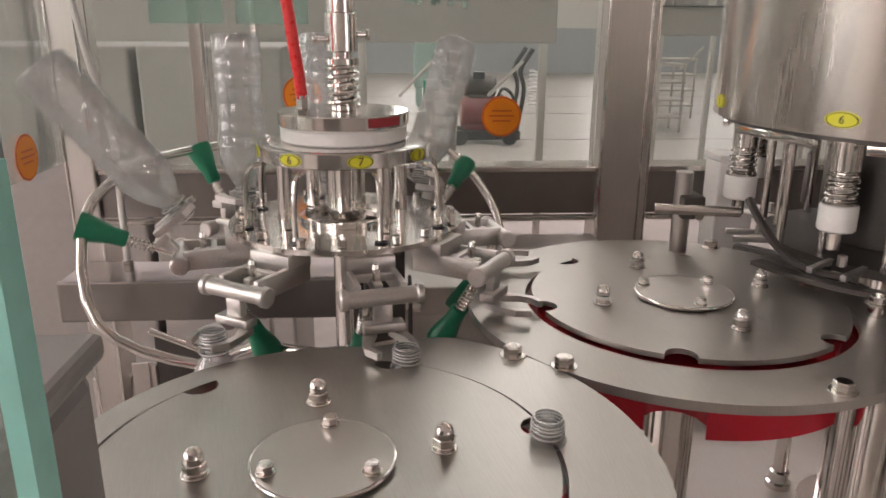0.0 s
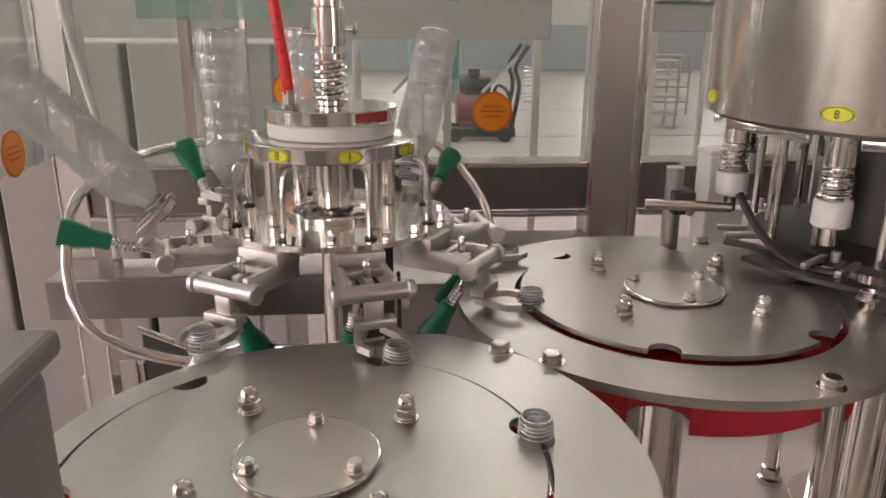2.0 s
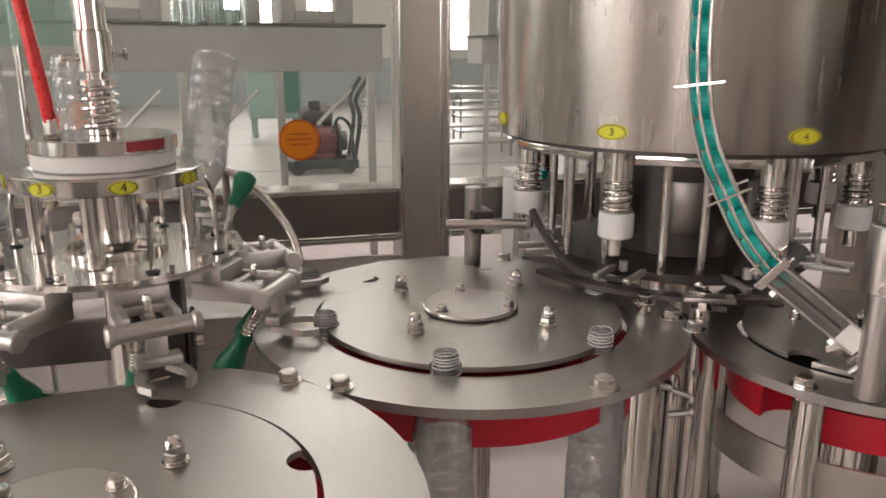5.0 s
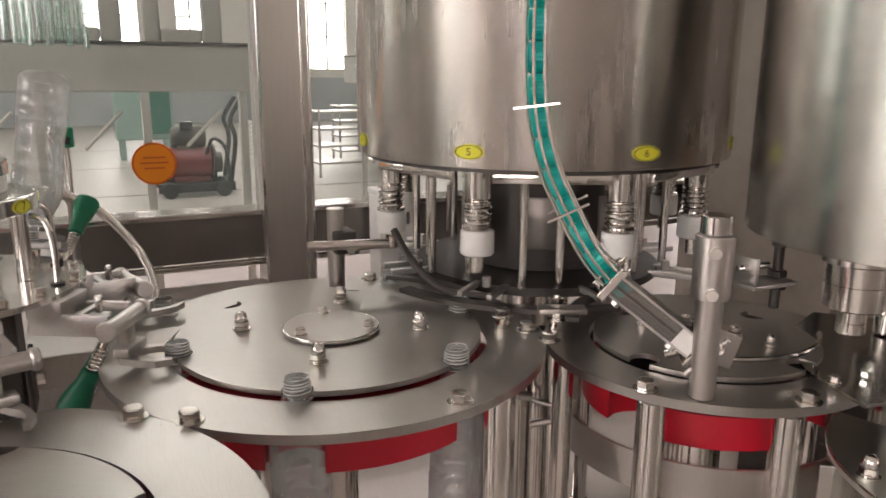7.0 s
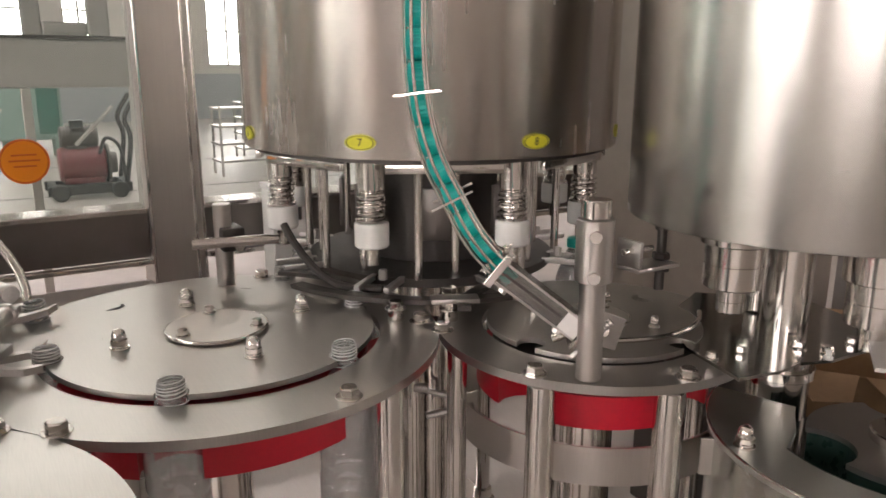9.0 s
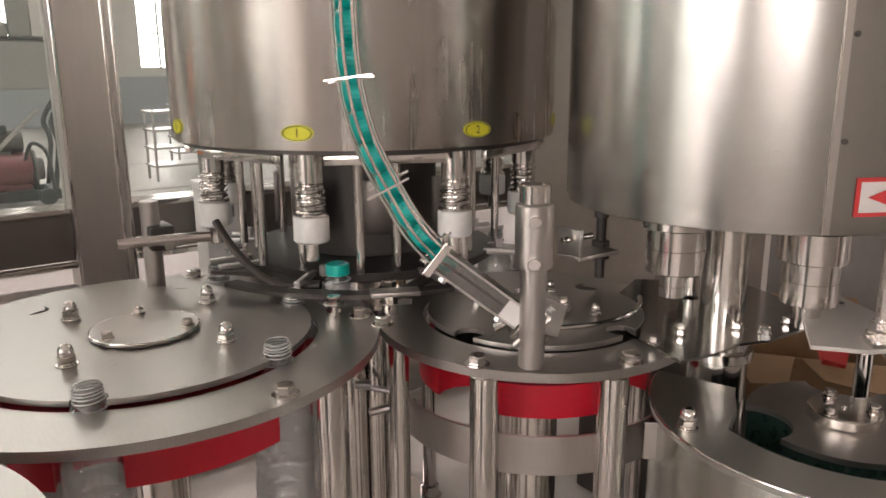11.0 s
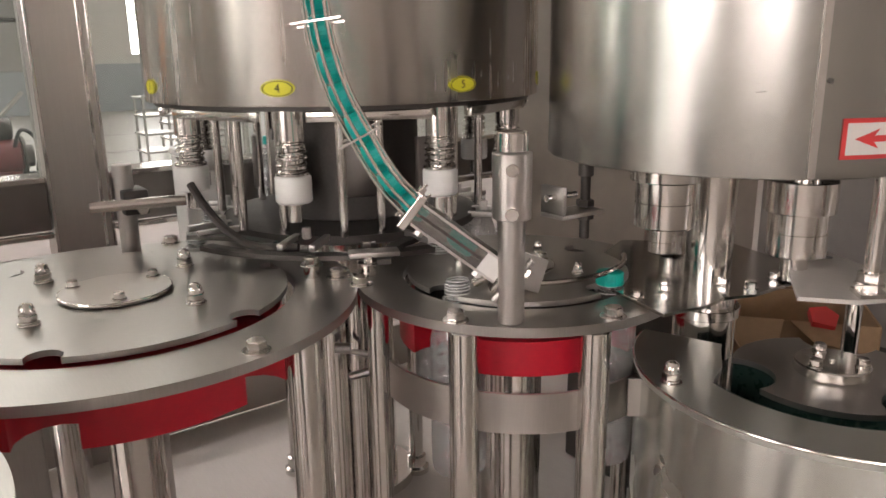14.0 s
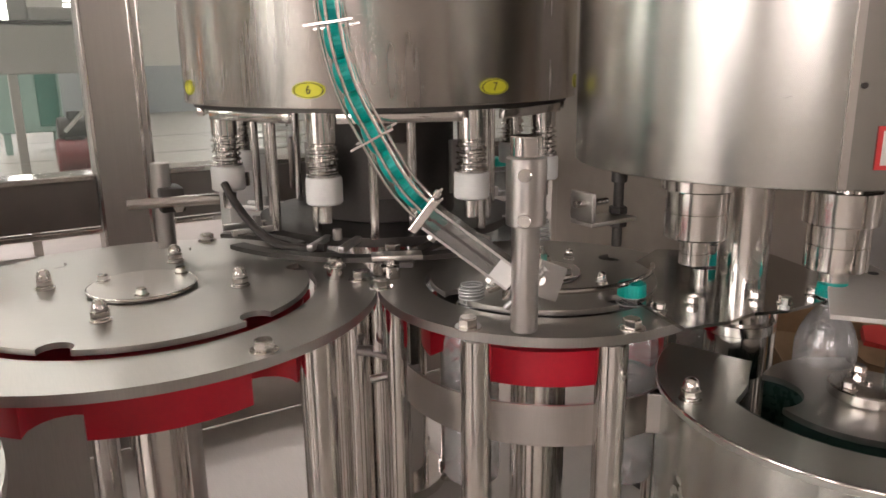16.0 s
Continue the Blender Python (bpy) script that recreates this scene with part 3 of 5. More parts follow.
# ---- the turning stars ----
def star_wheel(c, n, pitch, disc_r, nut_r, nuts, label, cap_r, a0, dz=0.0, twist=20, neck=DARK, nut=None):
    s = thing("star_wheel", pose(*c, 0), label=label, category="star wheel", group="turning star wheels")
    bm = bmesh.new()
    prism(bm, star_outline(disc_r, pitch, 0.0165, n), ZP + 0.004 + dz, ZP + 0.010 + dz)
    part("disc", bm, PLATE, s, "brushed steel disc with neck pockets", 30)
    bm = bmesh.new()
    prism(bm, star_outline(pitch + 0.022, pitch + 0.004, 0.034, n), 1.170, 1.208)
    part("body_star", bm, RED, s, "red plastic star with bottle pockets", 30)
    bm = bmesh.new()
    prism(bm, star_outline(disc_r - 0.008, pitch, 0.0185, n), ZP - 0.026, ZP - 0.015)
    part("neck_star", bm, neck, s, "", 30)
    bm = bmesh.new()
    cyl(bm, cap_r, ZP + 0.0105 + dz, ZP + 0.0155 + dz, 56, 0.001)
    cap = part("hub_cap", bm, HUB, s, "round steel hub cap")
    bm = bmesh.new()
    tube(bm, [(*p, ZP + 0.0138 + dz) for p in ring_points(cap_r - 0.0004, 72)], 0.0017, 8, True)
    part("cap_rim", bm, POLISH, cap, "bright rounded rim")
    for k in range(3):
        a = a0 + twist + 120 * k
        put("cap_bolt", HEX_SMALL, cap, (cap_r - 0.010) * math.cos(radians(a)), (cap_r - 0.010) * math.sin(radians(a)), ZP + 0.0156 + dz, a)
    for k in range(nuts):
        a = a0 + 360 / nuts * k
        put("acorn_nut", nut or ACORN, s, nut_r * math.cos(radians(a)), nut_r * math.sin(radians(a)), ZP + 0.0102 + dz, a)
    bm = bmesh.new()
    cyl(bm, 0.03 if n == 6 else 0.032, DECK + 0.004, 1.169, 36)
    cyl(bm, 0.05, DECK + 0.001, DECK + 0.02, 36)
    cyl(bm, 0.035, 1.208, ZP + 0.004 + dz, 36)
    part("spindle", bm, POLISH, s, "polished steel spindle")
    return s


star_a = star_wheel(STAR_A, 6, 0.18, 0.1805, 0.094, 4, "large brushed steel infeed star with acorn nuts", 0.055, -6.0, -0.0075, 80, PLATE)
star_b = star_wheel(STAR_B, 6, 0.18, 0.1835, 0.109, 4, "large brushed steel transfer star with acorn nuts", 0.058, 3.6, -0.003, 20, RED)
star_c = star_wheel(STAR_C, 4, 0.12, 0.1305, 0.075, 4, "smaller steel outfeed star under the capper's chute", 0.045, 20.0, -0.004, 20, DARK, ACORN_SMALL)

# fixed band guide round the outfeed star
band = thing("band_guide", pose(*STAR_C, 0), label="grey steel band that guides the bottle bodies", category="guide band")
bm = bmesh.new()
a = [(0.168 * math.cos(radians(q)), 0.168 * math.sin(radians(q))) for q in range(170, 286, 5)]
b = [(0.165 * math.cos(radians(q)), 0.165 * math.sin(radians(q))) for q in range(285, 169, -5)]
prism(bm, a + b, 1.118, 1.162)
part("band", bm, STEEL, band)
for q in (211, 254):
    bm = bmesh.new()
    rod(bm, (0.1655 * math.cos(radians(q)), 0.167 * math.sin(radians(q)), 1.14), (0.172 * math.cos(radians(q)), 0.172 * math.sin(radians(q)), 1.14), 0.005)
    part("stay", bm, POLISH, band)

bm = bmesh.new()
box(bm, -0.009, 0.009, -0.0015, 0.0015, 1.130, 1.172, 0.001, Matrix.Translation((0.722 - STAR_C[0], 0.398 - STAR_C[1], 0)) @ Matrix.Rotation(radians(-38), 4, "Z"))
box(bm, -0.003, 0.003, 0.0017, 0.022, 1.144, 1.156, 0.001, Matrix.Translation((0.722 - STAR_C[0], 0.398 - STAR_C[1], 0)) @ Matrix.Rotation(radians(-38), 4, "Z"))
part("end_tab", bm, STEEL, band, "pale rounded end tab", 0)


# ---- the rinser ----
rinser = thing("rinser", pose(*RINSE, 0), label="polished steel bottle rinser carousel with eight flipping grippers", category="rinser")
bm = bmesh.new()
prism(bm, ring_points(0.145, 96), 1.321, 1.3275, ring_points(0.045, 96))
part("lower_plate", bm, POLISH, rinser, "mirror-polished round plate", 30)
bm = bmesh.new()
lathe(bm, [(0.052, 1.3278), (0.058, 1.3278), (0.058, 1.334), (0.052, 1.334), (0.052, 1.3278)], 48)
part("inner_ring", bm, POLISH, rinser)
bm = bmesh.new()
lathe(bm, [(0.03, 1.408), (0.1035, 1.408), (0.1045, 1.409), (0.1045, 1.425), (0.1035, 1.426), (0.097, 1.4275), (0.03, 1.4275)], 72)
part("upper_ring", bm, POLISH, rinser, "polished manifold ring")
bm = bmesh.new()
cyl(bm, 0.024, 1.328, 1.407, 28)
cyl(bm, 0.019, DECK + 0.002, 1.32, 36)
cyl(bm, 0.06, DECK + 0.001, DECK + 0.02, 36)
part("hub", bm, POLISH, rinser)
for k in range(8):
    if k % 2 == 0:
        a = 22.5 + 45 * k
        bm = bmesh.new()
        cyl(bm, 0.0088, 1.328, 1.4075, 20, 0.0005, 0.084 * math.cos(radians(a)), 0.084 * math.sin(radians(a)))
        part("pillar", bm, POLISH, rinser)
    a = 45 * k + 8
    u, v = math.cos(radians(a)), math.sin(radians(a))
    bm = bmesh.new()
    tube(bm, spline([(0.103 * u, 0.103 * v, 1.404), (0.116 * u, 0.116 * v, 1.400), (0.122 * u, 0.122 * v, 1.385), (0.124 * u, 0.124 * v, 1.36), (0.124 * u, 0.124 * v, 1.329)], 5), 0.0032, 8)
    part("water_pipe", bm, POLISH, rinser, "bent steel water pipe")
    bm = bmesh.new()
    lathe(bm, [(0.0045, 1.3278), (0.0075, 1.3278), (0.0075, 1.3295), (0.0045, 1.3295)], 16, Matrix.Translation((0.124 * u, 0.124 * v, 0)))
    part("grommet", bm, BLACK, rinser, "black rubber grommet")
    oval_label(rinser, 0.1047, 45 * k, 1.417, str((0 + k) % 8 + 1), 0.030, 0.0145)
    for da, r in ((14, 0.136), (-12, 0.132)):
        bm = bmesh.new()
        q = radians(45 * k + da)
        cyl(bm, 0.0055, 1.3278, 1.338, 6, 0.001, r * math.cos(q), r * math.sin(q))
        part("stud_nut", bm, POLISH, rinser)

HINGE_R, HINGE_Z = 0.203, 1.294


def rinser_arm(k):
    m = pose(0, 0, 0, 0, 0, 45 * k)
    bm = bmesh.new()
    for y in (-0.024, 0.024):
        box(bm, 0.112, HINGE_R - 0.004, y - 0.0035, y + 0.0035, HINGE_Z - 0.011, HINGE_Z + 0.013, 0.0015)
    box(bm, 0.110, 0.150, -0.0275, 0.0275, HINGE_Z + 0.006, HINGE_Z + 0.0265, 0.002)
    box(bm, 0.160, 0.167, -0.022, 0.022, HINGE_Z + 0.004, HINGE_Z + 0.012, 0.001)
    box(bm, 0.145, 0.187, -0.005, 0.005, HINGE_Z - 0.004, HINGE_Z + 0.008, 0.0015)
    arm = part("arm", bm, CAST, rinser, "forked cast steel arm")
    arm.matrix_basis = m
    bm = bmesh.new()
    cyl(bm, 0.0042, HINGE_Z + 0.008, HINGE_Z + 0.0225, 14, 0.001, 0.176, 0)
    lathe(bm, [(0.0052, HINGE_Z + 0.0225), (0.004, HINGE_Z + 0.027), (0, HINGE_Z + 0.028)], 12, Matrix.Translation((0.176, 0, 0)))
    part("stop_screw", bm, POLISH, arm)


def rinser_gripper(k):
    """The part that swings the bottle over; its origin is the hinge line."""
    bm = bmesh.new()
    rx = Matrix.Rotation(radians(90), 4, "X")
    cyl(bm, 0.0092, -0.036, 0.036, 24, 0.001, m=rx)
    for y in (-0.040, 0.040):
        cyl(bm, 0.0112, y - 0.0045, y + 0.0045, 20, 0.0018, m=rx)
    box(bm, -0.004, 0.006, -0.010, 0.010, -0.030, -0.006, 0.0015)
    box(bm, -0.006, 0.012, -0.022, 0.022, -0.036, -0.026, 0.002)
    g = part("gripper", bm, CAST, rinser, "hinged cast steel bottle gripper")
    for s in (-1, 1):
        bm = bmesh.new()
        pts = [(0.000, s * 0.006), (0.014, s * 0.012), (0.026, s * 0.019), (0.040, s * 0.0195), (0.054, s * 0.013), (0.057, s * 0.018), (0.042, s * 0.027), (0.022, s * 0.026), (0.000, s * 0.021)]
        prism(bm, pts if s < 0 else pts[::-1], -0.0440, -0.0365)
        part("jaw", bm, CAST, g, "curved gripper jaw", 30)
    bm = bmesh.new()
    d = Vector((-0.5, 0, -0.866))
    p0 = Vector((-0.004, -0.015, 0.000))
    rod(bm, p0, p0 + d * 0.075, 0.0040)
    part("handle_rod", bm, POLISH, g)
    bm = bmesh.new()
    side, up = d.orthogonal().normalized(), None
    up = d.cross(side)
    tube(bm, [p0 + d * (0.028 + 0.030 * i / 60) + 0.0066 * (math.cos(i * 0.63) * side + math.sin(i * 0.63) * up) for i in range(61)], 0.0009, 6)
    part("spring", bm, POLISH, g, "steel coil spring")
    bm = bmesh.new()
    q = Matrix.Translation(p0 + d * 0.060) @ d.to_track_quat("Z", "Y").to_matrix().to_4x4()
    lathe(bm, [(0.0038, 0), (0.0085, 0.0), (0.0102, 0.003), (0.0106, 0.018), (0.0150, 0.036), (0.0172, 0.050), (0.0165, 0.056), (0.010, 0.0565), (0.009, 0.044), (0, 0.044)], 22, q)
    part("bumper", bm, GREEN, g, "green rubber guide bumper")
    return g


GRIPPERS = []
for k in range(8):
    rinser_arm(k)
    GRIPPERS.append(rinser_gripper(k))

# dark bearing block under the rinser
blk = thing("bearing_block", label="dark steel bearing block with a clamp bolt under the rinser", category="bearing block")
bm = bmesh.new()
box(bm, RINSE[0] + 0.024, RINSE[0] + 0.072, RINSE[1] - 0.05, RINSE[1] + 0.02, 1.13, 1.305, 0.003)
box(bm, RINSE[0] + 0.030, RINSE[0] + 0.066, RINSE[1] - 0.04, RINSE[1] + 0.01, DECK, 1.129, 0.003)
part("block", bm, DARK, blk, "", 0)
bm = bmesh.new()
box(bm, RINSE[0] + 0.076, RINSE[0] + 0.081, RINSE[1] - 0.055, RINSE[1] + 0.0, 1.18, 1.25, 0.002)
part("side_plate", bm, DARK, blk, "", 0)
bm = bmesh.new()
rod(bm, (RINSE[0] + 0.0725, RINSE[1] - 0.025, 1.215), (RINSE[0] + 0.092, RINSE[1] - 0.025, 1.215), 0.007, 6)
part("bolt", bm, POLISH, blk)

# the fixed head over the rinser, with its spring and red hose
head = thing("water_distributor", pose(*RINSE, 0), label="fixed polished water distributor with a coil spring and shaft", category="water distributor")
bm = bmesh.new()
cyl(bm, 0.0765, 1.4282, 1.446, 64, 0.002)
part("white_ring", bm, WHITE, head, "white plastic seal ring")
bm = bmesh.new()
cyl(bm, 0.079, 1.4464, 1.4625, 64, 0.0012)
disc = part("cover", bm, POLISH, head, "polished round cover")
bm = bmesh.new()
cyl_patch(bm, 0.0793, -66, -32, 1.4500, 1.4605)
part("red_mark", bm, mat("faded_red", (0.36, 0.035, 0.045), 0.5, 0, 0.2, 60), disc, "faded red mark", 0)
bm = bmesh.new()
cyl(bm, 0.0125, 1.4627, 1.56, 28)
cyl(bm, 0.0205, 1.516, 1.524, 32, 0.001)
cyl(bm, 0.0165, 1.4627, 1.470, 32, 0.001)
part("rod", bm, POLISH, head)
bm = bmesh.new()
tube(bm, [(0.0185 * math.cos(i * 0.2618), 0.0185 * math.sin(i * 0.2618), 1.4665 + 0.049 * i / 120) for i in range(121)], 0.0027, 8)
part("spring", bm, POLISH, head, "thick steel coil spring")
bm = bmesh.new()
cyl(bm, 0.0195, 1.531, 1.575, 32, 0.001)
cyl(bm, 0.0165, 1.575, 2.24, 32, 0.001)
part("shaft", bm, POLISH, head, "polished vertical shaft")
for q, z in ((-1, 1.545), (1, 1.550)):
    bm = bmesh.new()
    rod(bm, (q * 0.016, q * 0.006, z), (q * 0.029, q * 0.011, z), 0.0035)
    rod(bm, (q * 0.029, q * 0.011, z), (q * 0.033, q * 0.012, z), 0.0065, 16)
    part("clamp_screw", bm, POLISH, head)
bm = bmesh.new()
rod(bm, (-0.044, -0.040, 1.4627), (-0.044, -0.040, 1.468), 0.009, 6)
rod(bm, (-0.044, -0.040, 1.468), (-0.0445, -0.040, 1.484), 0.0075, 6)
part("hose_fitting", bm, POLISH, head, "steel hose fitting")
bm = bmesh.new()
tube(bm, spline([(-0.0445, -0.040, 1.480), (-0.047, -0.040, 1.51), (-0.053, -0.04, 1.56), (-0.062, -0.035, 1.66), (-0.05, -0.02, 1.85), (-0.03, 0.02, 2.24)], 6), 0.0068, 14)
part("hose", bm, HOSE_RED, head, "red pneumatic hose")


# ---- how the rinser's grippers swing over, by their angle ----
def swing(theta):
    """0: the bottle hangs, 180: it stands on its mouth. theta falls from -90 as the carousel turns."""
    def ease(u):
        u = min(1, max(0, u))
        return 0.5 * u + 0.5 * u * u * (3 - 2 * u)
    th = (theta + 90) % -360
    if th > -190:
        u = min(1, max(0, (th + 40) / -52))
        return 180 * u * u * (3 - 2 * u)
    return 180 * (1 - ease((th + 200) / -54))


def rail_point(theta):
    """Where the bumpers ride."""
    f = radians(swing(theta))
    d0 = (-0.004 - 0.5 * 0.112, -0.866 * 0.112)
    rr = HINGE_R + d0[0] * math.cos(f) - d0[1] * math.sin(f)
    zz = HINGE_Z + d0[0] * math.sin(f) + d0[1] * math.cos(f)
    a = radians(theta)
    return (RINSE[0] + rr * math.cos(a) + 0.015 * math.sin(a), RINSE[1] + rr * math.sin(a) - 0.015 * math.cos(a), zz)


rail = thing("guide_rail", label="bent polished steel rail that turns the grippers over", category="guide rail")
bm = bmesh.new()
tube(bm, spline([Vector((-0.03, 0.735, 1.216)), Vector((-0.114, 0.733, 1.207)), *[Vector(rail_point(a)) for a in range(-132, -385, -12)]], 4), 0.0064, 14)
part("rail", bm, POLISH, rail)
for a in (-238, -290):
    p = Vector(rail_point(a))
    out = Vector((p.x - RINSE[0], p.y - RINSE[1], 0)).normalized()
    bm = bmesh.new()
    tube(bm, [p, p + out * 0.03, p + out * 0.055 + Vector((0, 0, -0.03)), Vector((p.x, p.y, DECK)) + out * 0.06], 0.006, 10)
    part("stay", bm, STEEL, rail)


knob = thing("sensor_rod", label="thin steel rod with a green sensor block on top", category="sensor rod")
bm = bmesh.new()
cyl(bm, 0.0052, DECK, 1.440, 14, 0.0005, 0.033, 1.235)
part("rod", bm, POLISH, knob)
bm = bmesh.new()
box(bm, 0.033 - 0.013, 0.033 + 0.013, 1.235 - 0.012, 1.235 + 0.012, 1.4405, 1.472, 0.003)
blkk = part("sensor_block", bm, GREEN, knob, "green plastic sensor block", 0)
bm = bmesh.new()
box(bm, 0.033 - 0.008, 0.033 + 0.008, 1.235 - 0.0128, 1.235 - 0.0124, 1.445, 1.457, 0)
part("sensor_face", bm, BLACK, blkk, "dark sensor face", 0)


# ---- the filler ----
filler = thing("filler", pose(*FILL, 0), label="brushed steel filling carousel with eight valves under a round tank", category="filler")
bm = bmesh.new()
lathe(bm, [(0.02, 1.446), (0.276, 1.440), (0.281, 1.4405), (0.282, 1.442), (0.282, 2.25), (0.279, 2.25), (0.279, 1.448), (0.02, 1.452)], 128)
part("tank", bm, TANK, filler, "brushed steel tank wall")
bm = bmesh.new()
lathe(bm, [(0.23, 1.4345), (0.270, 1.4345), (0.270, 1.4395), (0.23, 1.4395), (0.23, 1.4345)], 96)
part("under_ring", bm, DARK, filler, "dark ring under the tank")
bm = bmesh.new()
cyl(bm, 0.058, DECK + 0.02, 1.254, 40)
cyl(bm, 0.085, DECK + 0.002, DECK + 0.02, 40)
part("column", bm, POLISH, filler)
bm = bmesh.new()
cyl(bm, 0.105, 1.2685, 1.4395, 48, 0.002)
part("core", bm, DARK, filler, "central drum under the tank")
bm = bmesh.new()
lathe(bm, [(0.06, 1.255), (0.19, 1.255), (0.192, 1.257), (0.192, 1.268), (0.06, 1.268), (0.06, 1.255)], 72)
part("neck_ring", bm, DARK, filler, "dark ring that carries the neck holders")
for k in range(8):
    a = 45 * k
    q = Matrix.Rotation(radians(a), 4, "Z")
    at = q @ Matrix.Translation((0.24, 0, 0))
    bm = bmesh.new()
    cyl(bm, 0.0175, 1.397, 1.4395, 24, 0.001, m=at)
    cyl(bm, 0.0145, 1.356, 1.397, 24, 0.001, m=at)
    for z in (1.392, 1.378, 1.366):
        cyl(bm, 0.0175, z - 0.0025, z + 0.0025, 24, 0.001, m=at)
    cyl(bm, 0.021, 1.3560, 1.3605, 28, 0.001, m=at)
    v = part("valve", bm, POLISH, filler, "polished filling valve")
    bm = bmesh.new()
    tube(bm, [(at @ Vector((0.0185 * math.cos(i * 0.42), 0.0185 * math.sin(i * 0.42), 1.361 + 0.030 * i / 60))) for i in range(61)], 0.0013, 6)
    part("spring", bm, POLISH, v)
    bm = bmesh.new()
    lathe(bm, [(0.0, 1.3225), (0.020, 1.3225), (0.0225, 1.325), (0.0225, 1.353), (0.021, 1.3555), (0, 1.3555)], 28, at)
    part("centring_bell", bm, WHITE, v, "white nylon centring bell")
    bm = bmesh.new()
    cyl(bm, 0.009, 1.298, 1.322, 18, 0.001, m=at)
    part("spout", bm, POLISH, v)
    oval_label(filler, 0.2823, a + 1.0, 1.461, str((0 + k) % 8 + 1), 0.040, 0.0185)
    bm = bmesh.new()
    h = q @ Matrix.Translation((0.235, 0, 0))
    for s in (-1, 1):
        box(bm, -0.05, 0.012, s * 0.021 - 0.004, s * 0.021 + 0.004, 1.262, 1.270, 0.001, h)
    cyl(bm, 0.006, 1.268, 1.283, 6, 0.001, -0.03, 0, h)
    part("neck_holder", bm, CAST, filler)
    # lift rod and the bar between two valves
    qq = Matrix.Rotation(radians(a + 22.5), 4, "Z")
    bm = bmesh.new()
    box(bm, 0.250, 0.258, -0.074, 0.074, 1.4215, 1.4335, 0.001, qq)
    bar = part("tie_bar", bm, POLISH, filler, "flat steel bar under the tank")
    for y in (-0.030, 0.022):
        bm = bmesh.new()
        cyl(bm, 0.0062, 1.2685, 1.4395, 14, 0.0006, 0.17 if y > 0 else 0.195, y, qq)
        part("guide_rod", bm, POLISH, filler)
    bm = bmesh.new()
    box(bm, 0.136, 0.143, -0.024, 0.024, 1.31, 1.385, 0.002, qq)
    part("bracket", bm, SILL, filler)
# fixed guide arms between transfer star, filler and outfeed star
guides = thing("neck_guides", label="dark curved neck guides bolted between the stars and filler", category="guide")
bm = bmesh.new()
for (c, r0, r1, a0, a1, z) in ((FILL, 0.256, 0.276, 196, 262, 1.258), (STAR_C, 0.150, 0.166, 98, 150, 1.2585), (STAR_B, 0.20, 0.216, 12, 50, 1.2585)):
    n = 20
    p = [(c[0] + r0 * math.cos(radians(a0 + (a1 - a0) * i / n)), c[1] + r0 * math.sin(radians(a0 + (a1 - a0) * i / n))) for i in range(n + 1)]
    p += [(c[0] + r1 * math.cos(radians(a1 + (a0 - a1) * i / n)), c[1] + r1 * math.sin(radians(a1 + (a0 - a1) * i / n))) for i in range(n + 1)]
    b2 = bmesh.new()
    prism(b2, p, z, z + 0.006)
    part("guide_strip", b2, DARK, guides, "dark steel guide strip", 30)
bm.free()
for x, y, z in ((0.5247, 0.725, 1.256), (0.5819, 0.6885, 1.256), (0.545, 0.70, 1.243), (0.60, 0.72, 1.264)):
    bm = bmesh.new()
    cyl(bm, 0.010, ZP, z, 16, 0.001, x, y)
    sp = part("spacer", bm, POLISH, guides)
    put("bolt", HEX, sp, x, y, z, 20)
bm = bmesh.new()
box(bm, -0.030, 0.030, -0.012, 0.012, 1.2645, 1.2705, 0.001, Matrix.Translation((0.590, 0.690, 0)) @ Matrix.Rotation(radians(-25), 4, "Z"))
part("clamp_plate", bm, STEEL, guides)

legs = thing("filler_stand", label="slim polished pillars with flanged feet under the filler", category="stand")
for x, y, z in ((0.624, 1.030, 1.2545), (0.789, 0.907, 1.2545), (0.80, 1.03, 1.2545)):
    bm = bmesh.new()
    cyl(bm, 0.0115, DECK, z, 24, 0.001, x, y)
    leg = part("leg", bm, POLISH, legs)
    bm = bmesh.new()
    lathe(bm, [(0.0118, DECK + 0.0005), (0.021, DECK + 0.0005), (0.021, DECK + 0.010), (0.016, DECK + 0.013), (0.016, DECK + 0.030), (0.0118, DECK + 0.032)], 24, Matrix.Translation((x, y, 0)))
    part("foot", bm, POLISH, leg, "stepped flanged foot")

jbox = thing("junction_box", label="white enamelled junction box fixed to the frame sill", category="junction box")
bm = bmesh.new()
box(bm, 0.530, 0.600, 1.195, 1.2545, 1.150, 1.336, 0.003)
box(bm, 0.545, 0.585, 1.2543, 1.2722, 1.235, 1.285, 0.001)
part("body", bm, WHITE, jbox, "", 0)
bm = bmesh.new()
box(bm, 0.527, 0.603, 1.192, 1.2545, 1.3365, 1.348, 0.003)
part("lid", bm, WHITE, jbox, "", 0)

